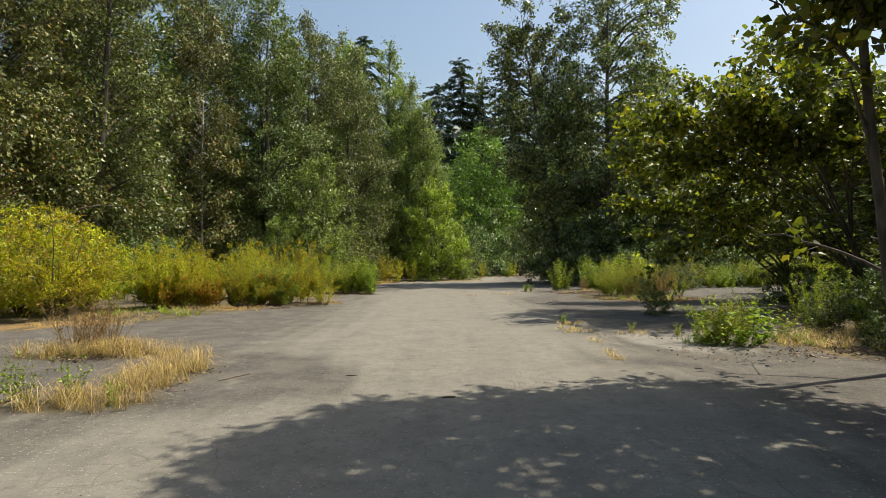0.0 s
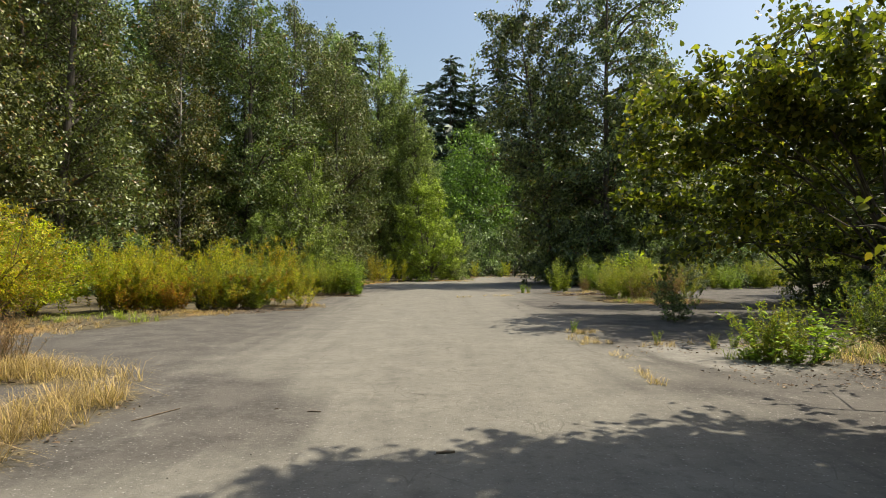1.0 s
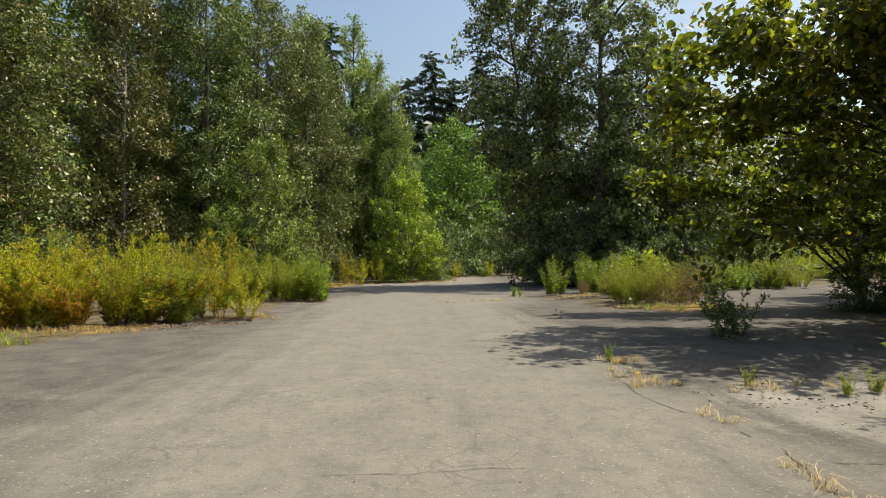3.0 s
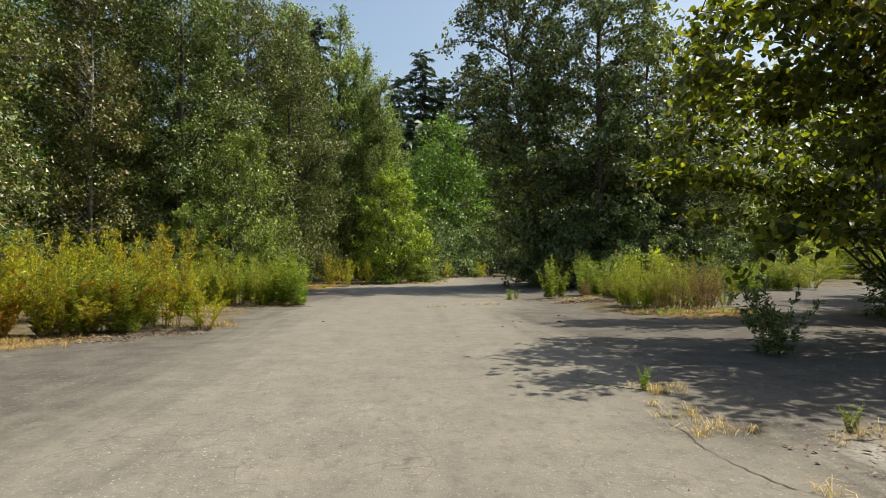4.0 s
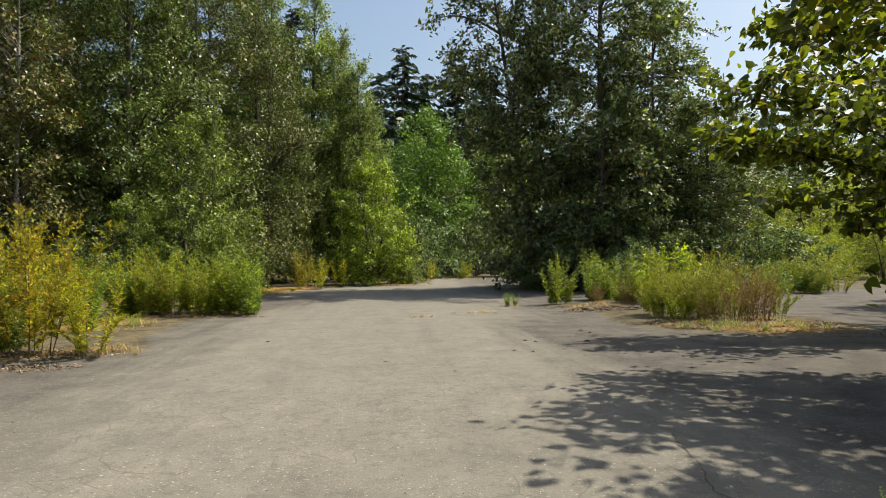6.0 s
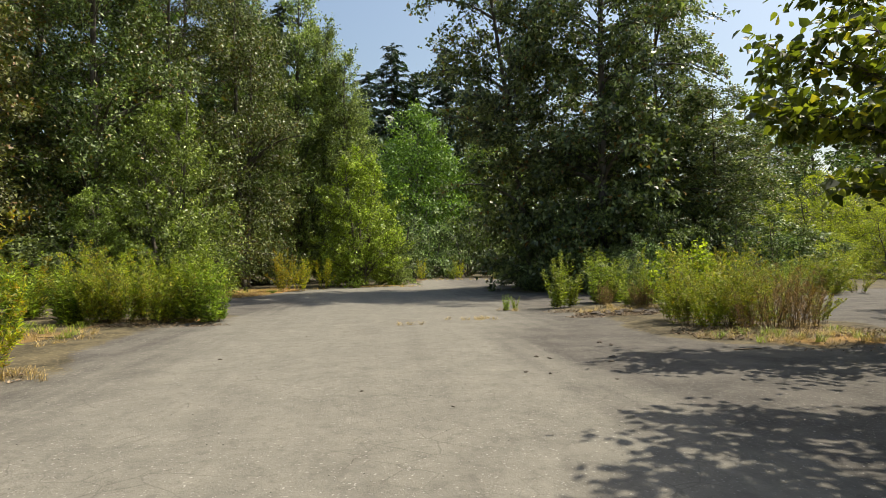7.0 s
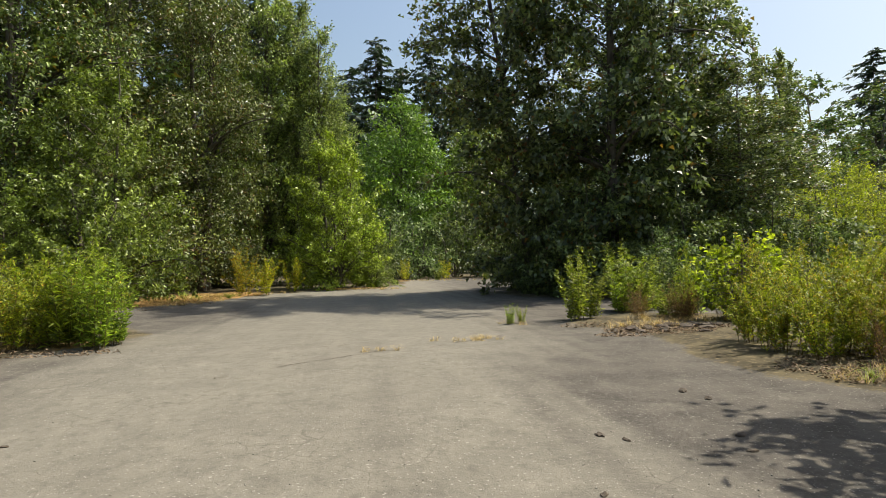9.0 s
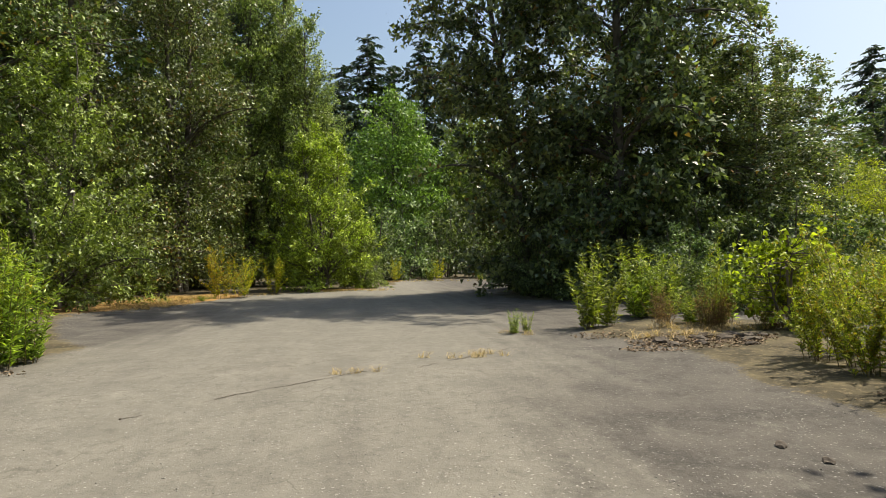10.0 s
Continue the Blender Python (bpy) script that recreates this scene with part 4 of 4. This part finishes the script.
for x, y, turn, sc in ((9.9, 28.8, 200, 0.7),):
    put(sapling, x, y, turn, sc, z=0.03)
for x, y, sc, k in ((-4.7, 27.4, 0.85, 0), (-5.5, 27.6, 0.9, 1)):
    plant(green_gold[k], x, y, sc, sc * 1.1, G2)
for x, y, sc in ((-3.6, 27.4, 0.95), (-4.1, 27.6, 1.1), (-4.1, 28.4, 1.05), (-3.5, 27.9, 0.9), (-4.8, 28.1, 0.9)):
    plant(fresh[1], x, y, sc, sc * 1.1, G2)
plant_row([(7.0, 28.6), (8.0, 28.9), (9.2, 29.6), (10.6, 28.6)], 20, 0.35, [fresh[0], green_gold[0], rust, rust], 0.5, 0.95, G3)
for x, y, s in ((5.9, 29.7, 1.05), (6.3, 30.0, 0.95), (7.8, 31.3, 1.15), (8.3, 31.5, 1.2), (8.0, 32.0, 1.2), (8.8, 31.9, 1.1)):
    plant(fresh[wr.integers(2)], x, y, s, s, G3)
for x, y, s, k in ((4.7, 10.35, 0.42, 0), (4.95, 10.5, 0.50, 1), (5.1, 10.25, 0.42, 1), (4.85, 10.15, 0.34, 0)):
    plant(green_gold[k], x, y, s, s * 1.05, "weeds on the paving")
for x, y, s in ((5.35, 10.5, 0.6),):
    plant(fresh[1], x, y, s * 0.8, s, "weeds on the paving")
for x, y, s in ((4.62, 10.1, 0.95), (5.0, 10.05, 0.6), (5.3, 10.15, 1.1)):
    plant(broad, x, y, s, s, "weeds on the paving")
for x, y, s in ((5.8, 15.9, 0.8), (6.3, 16.4, 0.5), (8.6, 13.6, 0.9), (9.6, 12.2, 1.0)):
    plant(dark, x, y, s, s, "weeds in the shade")
plant_row([(10.5, 33.6), (13, 33.2), (17, 33.8), (21, 36)], 22, 0.6, fresh + green_gold, 0.8, 1.2, "weeds on the open side")
# dark and rust clumps outnumber bright ones here, colour standing in for tree shade
plant_row([(6.0, 10.0), (7.0, 10.8), (8.5, 11.4), (10, 12)], 14, 0.4, [rust, rust, dark, broad, green_gold[1]], 0.4, 0.9, "weeds under the trees")
plant_row([(3.0, 60.5), (6.0, 63.5), (10, 63), (14, 61)], 7, 0.8, [gold[0], fresh[0], rust], 0.6, 0.95, "weeds at the far end")
for x, y, s in ((-3.6, 44.2, 0.9), (-4.4, 43.6, 1.1), (-2.6, 46.6, 0.9)):
    plant(gold[0], x, y, s, s, "weeds by the wood")
for x, y, s in ((-5.7, 9.4, 1.05), (-5.5, 9.2, 0.8), (-5.95, 9.5, 0.9), (-5.3, 9.35, 0.8)):
    plant(rust, x, y, s, s, "weeds on the grassy island")
for x, y, s in ((-4.45, 6.15, 0.62), (-4.15, 6.05, 0.5), (-3.8, 6.1, 0.62), (-3.3, 6.0, 0.4)):
    plant(broad, x, y, s * 0.6, s, "weeds on the grassy island")
for x, y, s in ((2.84, 13.75, 0.2), (4.2, 29.4, 0.35), (4.5, 29.6, 0.3), (3.9, 12.1, 0.18), (4.6, 11.5, 0.2), (5.0, 11.6, 0.22)):
    plant(fresh[0], x, y, s, s, "small weeds in the cracks")


# ---- grass, litter, stones ----
def grass(name, label, seed, spots, height, mat, wide=0.0045):
    """Thin bent blades strewn over round spots (x, y, rx, ry, number)."""
    rng = np.random.default_rng(seed)
    xy = []
    for cx, cy, rx, ry, m in spots:
        a, r = rng.uniform(0, 6.28, m), np.sqrt(rng.uniform(0, 1, m))
        # blades stand in tufts
        k = max(m // 24, 1)
        ta, tr = rng.uniform(0, 6.28, k), np.sqrt(rng.uniform(0, 1, k))
        i = rng.integers(0, k, m)
        x = cx + rx * tr[i] * np.cos(ta[i]) + 0.07 * r * np.cos(a)
        y = cy + ry * tr[i] * np.sin(ta[i]) + 0.07 * r * np.sin(a)
        xy.append(np.stack((x, y), 1))
    p = np.concatenate(xy)
    m = len(p)
    z = soil_and_height(p[:, 0], p[:, 1])[1] - 0.01
    a = rng.uniform(0, 6.28, m)
    o = np.stack((np.cos(a), np.sin(a), 0 * a), 1)
    h = height * rng.uniform(0.4, 1.15, m)[:, None]
    lean = rng.uniform(0.5, 1.9, m)[:, None]
    foot = np.column_stack((p, z))
    s = np.stack((-np.sin(a), np.cos(a), 0 * a), 1) * wide * 0.5
    mid = foot + o * h * lean * 0.35 + np.array([0, 0, 1]) * h * 0.6
    tip = foot + o * h * lean + np.array([0, 0, 1]) * h * (1 - 0.42 * lean)
    v = np.stack((foot - s, foot + s, mid + s * 0.8, mid - s * 0.8, tip + s * 0.15, tip - s * 0.15), 1).reshape(-1, 3)
    i = np.arange(m)[:, None] * 6
    f = np.concatenate((i + np.array([[0, 1, 2, 3]]), i + np.array([[3, 2, 4, 5]])))
    return tagged(new(name, mesh_from(name, v, f, mat)), label, "grass", kind="stuff")


def strewn(name, label, category, seed, spots, size, mat, flat=True):
    """Small flat scraps or stones lying on the ground, one joined mesh."""
    rng = np.random.default_rng(seed)
    xy = np.concatenate([np.stack((cx + rx * np.sqrt(u) * np.cos(a), cy + ry * np.sqrt(u) * np.sin(a)), 1)
                         for cx, cy, rx, ry, m in spots for u, a in [(rng.uniform(0, 1, m), rng.uniform(0, 6.28, m))]])
    m = len(xy)
    z = soil_and_height(xy[:, 0], xy[:, 1])[1]
    c = np.column_stack((xy, z))
    L = size * rng.uniform(0.4, 1.3, m)
    if flat:
        c[:, 2] += rng.uniform(0.003, 0.03, m)
        d = np.column_stack((rng.normal(size=(m, 2)), rng.normal(0, 0.25, m)))
        v, f = blades(c, d, unit(rng.normal(0, 0.3, (m, 3)) + np.array([0, 0, 1.0])), L, L * 0.55, heart=True, fold=0.3)
    else:
        q = np.array([[1, 0, 0], [0, 1, 0], [-1, 0, 0], [0, -1, 0], [0, 0, 0.75], [0, 0, -0.5]], float)
        jit = rng.uniform(0.6, 1.25, (m, 6, 1))
        a = rng.uniform(0, 6.28, m)
        rot = np.stack((np.stack((np.cos(a), -np.sin(a), 0 * a), 1), np.stack((np.sin(a), np.cos(a), 0 * a), 1), np.stack((0 * a, 0 * a, 0 * a + 1), 1)), 1)
        v = (c[:, None] + np.einsum("nij,nkj->nki", rot, q[None] * jit) * L[:, None, None] * 0.5 + np.array([0, 0, 0.2]) * L[:, None, None]).reshape(-1, 3)
        t = np.array([[0, 1, 4], [1, 2, 4], [2, 3, 4], [3, 0, 4], [1, 0, 5], [2, 1, 5], [3, 2, 5], [0, 3, 5]])
        f = (np.arange(m)[:, None, None] * 6 + t[None]).reshape(-1, 3)
    return tagged(new(name, mesh_from(name, v, f, mat)), label, category, kind="stuff")


grass("dry_grass", "straw-coloured dry grass tufts on soil and in cracks", 301,
      [(-8.6, 14.5, 1.5, 1.6, 1200), (-6.8, 18.2, 1.3, 0.8, 700), (-4.4, 20.7, 0.9, 0.35, 500),
       (-5.9, 41.5, 1.3, 3.6, 4200), (1.2, 48.3, 2.2, 0.7, 1500), (-4.0, 45.5, 1.6, 1.2, 800), (-5.2, 27.6, 1.0, 0.6, 400), (7.6, 22.6, 1.7, 0.5, 900), (8.9, 23.6, 0.5, 0.6, 500), (6.7, 28.0, 0.8, 0.5, 500),
       (7.0, 10.2, 1.6, 0.8, 1500), (8.8, 11.6, 1.6, 0.8, 1000), (8.0, 62.0, 6.0, 1.8, 1500), (-11, 12.6, 1.5, 0.7, 600), (-6.4, 24.6, 1.7, 1.5, 1200), (8.0, 29.0, 1.2, 0.7, 700), (-7.4, 17.6, 1.2, 0.6, 500), (8.4, 21.9, 1.6, 0.5, 500)], 0.19, M_DRY)
grass("dry_grass", "tall tousled straw-coloured grass on soil beside the paving", 304,
      [(-3.45, 7.2, 0.40, 1.0, 1300), (-3.7, 6.0, 0.8, 0.3, 600), (-5.6, 9.3, 1.1, 0.45, 1900), (-4.4, 9.0, 0.9, 0.4, 700), (7.3, 10.0, 1.5, 0.7, 900), (9.2, 11.4, 1.5, 0.8, 700)], 0.36, M_DRY, 0.0045)
grass("crack_grass", "short dry grass growing out of cracks in the paving", 303,
      [(4.3, 29.4, 0.35, 0.3, 160), (2.9, 27.1, 0.8, 0.2, 260), (1.4, 26.1, 0.5, 0.12, 90), (2.62, 9.1, 0.1, 0.5, 160), (2.75, 10.6, 0.15, 0.4, 60), (2.7, 12.5, 0.25, 0.6, 300), (2.95, 13.7, 0.3, 0.3, 260), (3.9, 12.0, 1.0, 0.25, 260), (5.3, 11.6, 0.7, 0.3, 260)], 0.15, M_DRY, 0.004)
grass("green_grass", "short fresh green grass on the soil edges", 302,
      [(7.9, 22.3, 1.8, 0.6, 400), (-6.8, 25.4, 1.6, 1.5, 700), (7.5, 10.3, 1.8, 0.8, 700), (-8.2, 16.5, 1.4, 1.2, 600), (-6.0, 42.8, 2.0, 1.4, 500), (9.5, 26.2, 1.5, 0.7, 500), (4.8, 10.5, 0.5, 0.3, 300), (-5.6, 30.2, 1.2, 0.8, 300)], 0.25, L_WEED, 0.008)
strewn("leaf_litter", "dry brown and pale fallen leaves along the soil edges", "leaf litter", 311,
       [(-6.6, 18.8, 1.8, 0.7, 900), (6.9, 27.5, 1.3, 0.5, 900), (8.0, 22.7, 2.0, 0.6, 1800), (6.4, 27.0, 1.2, 0.4, 700), (-5.6, 19.5, 1.7, 0.45, 900), (9.2, 22.8, 1.0, 0.6, 500), (-4.6, 26.9, 1.7, 0.35, 600), (-4.8, 20.6, 1.0, 0.4, 500), (-8.9, 14.6, 1.4, 1.5, 600), (-5.0, 28.3, 1.5, 0.4, 500), (8.0, 23.3, 2.0, 0.8, 1800), (6.6, 27.7, 1.0, 0.5, 600), (5.6, 28.6, 0.6, 0.4, 200), (7.2, 9.2, 2.0, 1.0, 900),
        (-5.3, 8.9, 0.7, 0.4, 260), (5.0, 9.2, 1.6, 0.9, 240), (-3.3, 7.2, 0.5, 1.2, 120), (8.5, 21.5, 2.0, 0.8, 200), (-6.5, 40, 2.0, 4.0, 700), (4.5, 11.5, 1.5, 0.8, 160)], 0.052, M_LITTER)
strewn("gravel", "scattered small stones on the dusty paving", "gravel", 321,
       [(0.5, 12, 5.5, 12, 2600), (1.0, 24, 5.0, 6.0, 1600), (3.8, 19.5, 1.6, 3.0, 260), (4.5, 10.5, 1.5, 2.0, 320), (-4.5, 16, 1.5, 5, 260)], 0.013, M_STONE, flat=False)


# ---- single loose things on the paving ----
def clod(x, y, s, label):
    bm = bmesh.new()
    bmesh.ops.create_icosphere(bm, subdivisions=2, radius=1.0)
    k = len(used) + x * 7 + y * 3
    for v in bm.verts:
        n = noise.noise(v.co * 1.7 + Vector((k, 0, 0)))
        v.co = Vector((v.co.x * (1 + 0.5 * n), v.co.y * 0.55 * (1 + 0.4 * n), max(v.co.z, -0.4) * 0.3 * (1 + 0.9 * noise.noise(v.co * 3.1 + Vector((k, 3, 0)))))) * s
    me = bpy.data.meshes.new("clod")
    bm.to_mesh(me)
    bm.free()
    me.materials.append(M_CLOD)
    ob = tagged(new("earth_clod", me), label, "clod", "earth clods on the paving")
    ob.matrix_basis = pose(x, y, zat(x, y) + 0.10 * s, 0, 0, (x * 97) % 180)
    return ob


for x, y, s in ((4.29, 22.61, 0.10), (4.35, 22.25, 0.085), (3.88, 21.1, 0.075), (3.72, 20.75, 0.06), (2.8, 21.3, 0.07), (2.95, 21.15, 0.05), (2.35, 20.2, 0.05), (2.62, 20.05, 0.045), (-1.85, 21.87, 0.045),
                (-1.55, 7.73, 0.03), (1.2, 18.6, 0.03), (0.3, 19.4, 0.03), (3.3, 19.6, 0.035), (-0.9, 24.4, 0.03)):
    clod(x, y, s * 0.8, "dark crumbly clod of dry earth lying on paving")
cr = np.random.default_rng(55)
for k in range(26):
    clod(6.9 + cr.normal(0, 0.45), 27.5 + cr.normal(0, 0.22), cr.uniform(0.08, 0.24), "crumbly dark clod in a heap of earth")


def stick(x, y, turn, length, r, seed):
    rng = np.random.default_rng(seed)
    k = np.linspace(-0.5, 0.5, 7)
    line = np.stack((k * length, np.cumsum(rng.normal(0, length * 0.02, 7)), 0 * k + r), 1)
    me = mesh_from("stick", *tube(line, r * (1 - 0.6 * np.abs(k)), 5), M_TWIG)
    ob = tagged(new("fallen_stick", me), "thin dead stick lying on the paving", "stick", "fallen sticks")
    ob.matrix_basis = pose(x, y, zat(x, y), 0, 0, turn)


for i, (x, y, turn, length, r) in enumerate(((0.07, 6.38, 10, 0.14, 0.012), (-1.16, 7.6, -4, 0.13, 0.008), (2.6, 14.0, -35, 1.1, 0.004), (-5.6, 24.9, 5, 0.9, 0.008), (-2.6, 7.5, 60, 0.5, 0.008), (6.2, 21.4, 10, 0.5, 0.012))):
    stick(x, y, turn, length, r, 400 + i)


# ---- cracks filled with dark soil ----
M_CRACK = plain_mat("dark soil in a crack", (0.06, 0.05, 0.038), (0.14, 0.115, 0.085), 25)


def crack(points, width, seed):
    rng = np.random.default_rng(seed)
    p = np.array(points, float)
    seg = np.r_[0, np.cumsum(np.hypot(*np.diff(p, axis=0).T))]
    t = np.arange(0, seg[-1], 0.05)
    x, y = np.interp(t, seg, p[:, 0]), np.interp(t, seg, p[:, 1])
    w = np.cumsum(rng.normal(0, 0.014, (len(t), 2)), 0)
    w -= np.linspace(0, 1, len(t))[:, None] * w[-1]
    x, y = x + w[:, 0], y + w[:, 1]
    d = unit(np.stack((np.gradient(x), np.gradient(y)), 1))
    h = width * 0.14 * (0.35 + np.abs(np.sin(t * 3.7 + seed)) * rng.uniform(0.4, 1.3, len(t)))
    z = soil_and_height(x, y)[1] + 0.005
    a = np.stack((x - d[:, 1] * h, y + d[:, 0] * h, z), 1)
    b = np.stack((x + d[:, 1] * h, y - d[:, 0] * h, z), 1)
    i = np.arange(len(t) - 1)
    n = len(t)
    f = np.stack((i + n, i + n + 1, i + 1, i), 1)
    f = f[np.sin(t[:-1] * 2.3 + seed) + 0.7 * np.sin(t[:-1] * 7.1 + 2 * seed) + rng.normal(0, 0.3, n - 1) > -0.35]
    return tagged(new("crack", mesh_from("crack", np.concatenate((a, b)), f, M_CRACK)), "jagged crack in the paving filled with soil", "crack", "cracks in the paving", "structure")


for i, (pts, w) in enumerate((([(-0.9, 24.4), (0.0, 25.15), (1.35, 26.1), (1.95, 26.2), (2.9, 27.1), (4.8, 28.5)], 0.07), ([(2.5, 8.1), (2.6, 8.7), (2.6, 9.2), (2.9, 10.0), (2.65, 10.8), (2.5, 12.0), (2.75, 13.6), (2.3, 14.6), (2.8, 16.2)], 0.04),
                              ([(2.5, 12.9), (3.7, 11.9), (4.3, 10.9), (4.25, 9.8)], 0.03), ([(3.7, 11.9), (5.6, 11.7)], 0.03), ([(3.0, 9.6), (4.2, 9.4), (5.5, 8.9)], 0.025), ([(-1.2, 26.6), (0.6, 27.2), (2.2, 26.4)], 0.02), ([(0.2, 17.0), (0.5, 17.8), (1.3, 18.3)], 0.015), ([(-1.0, 8.45), (-0.5, 8.42), (0.0, 8.2), (0.35, 8.22), (0.7, 8.3)], 0.03), ([(-0.9, 9.6), (0.0, 9.5), (0.9, 9.65)], 0.02))):
    crack(pts, w, 500 + i)
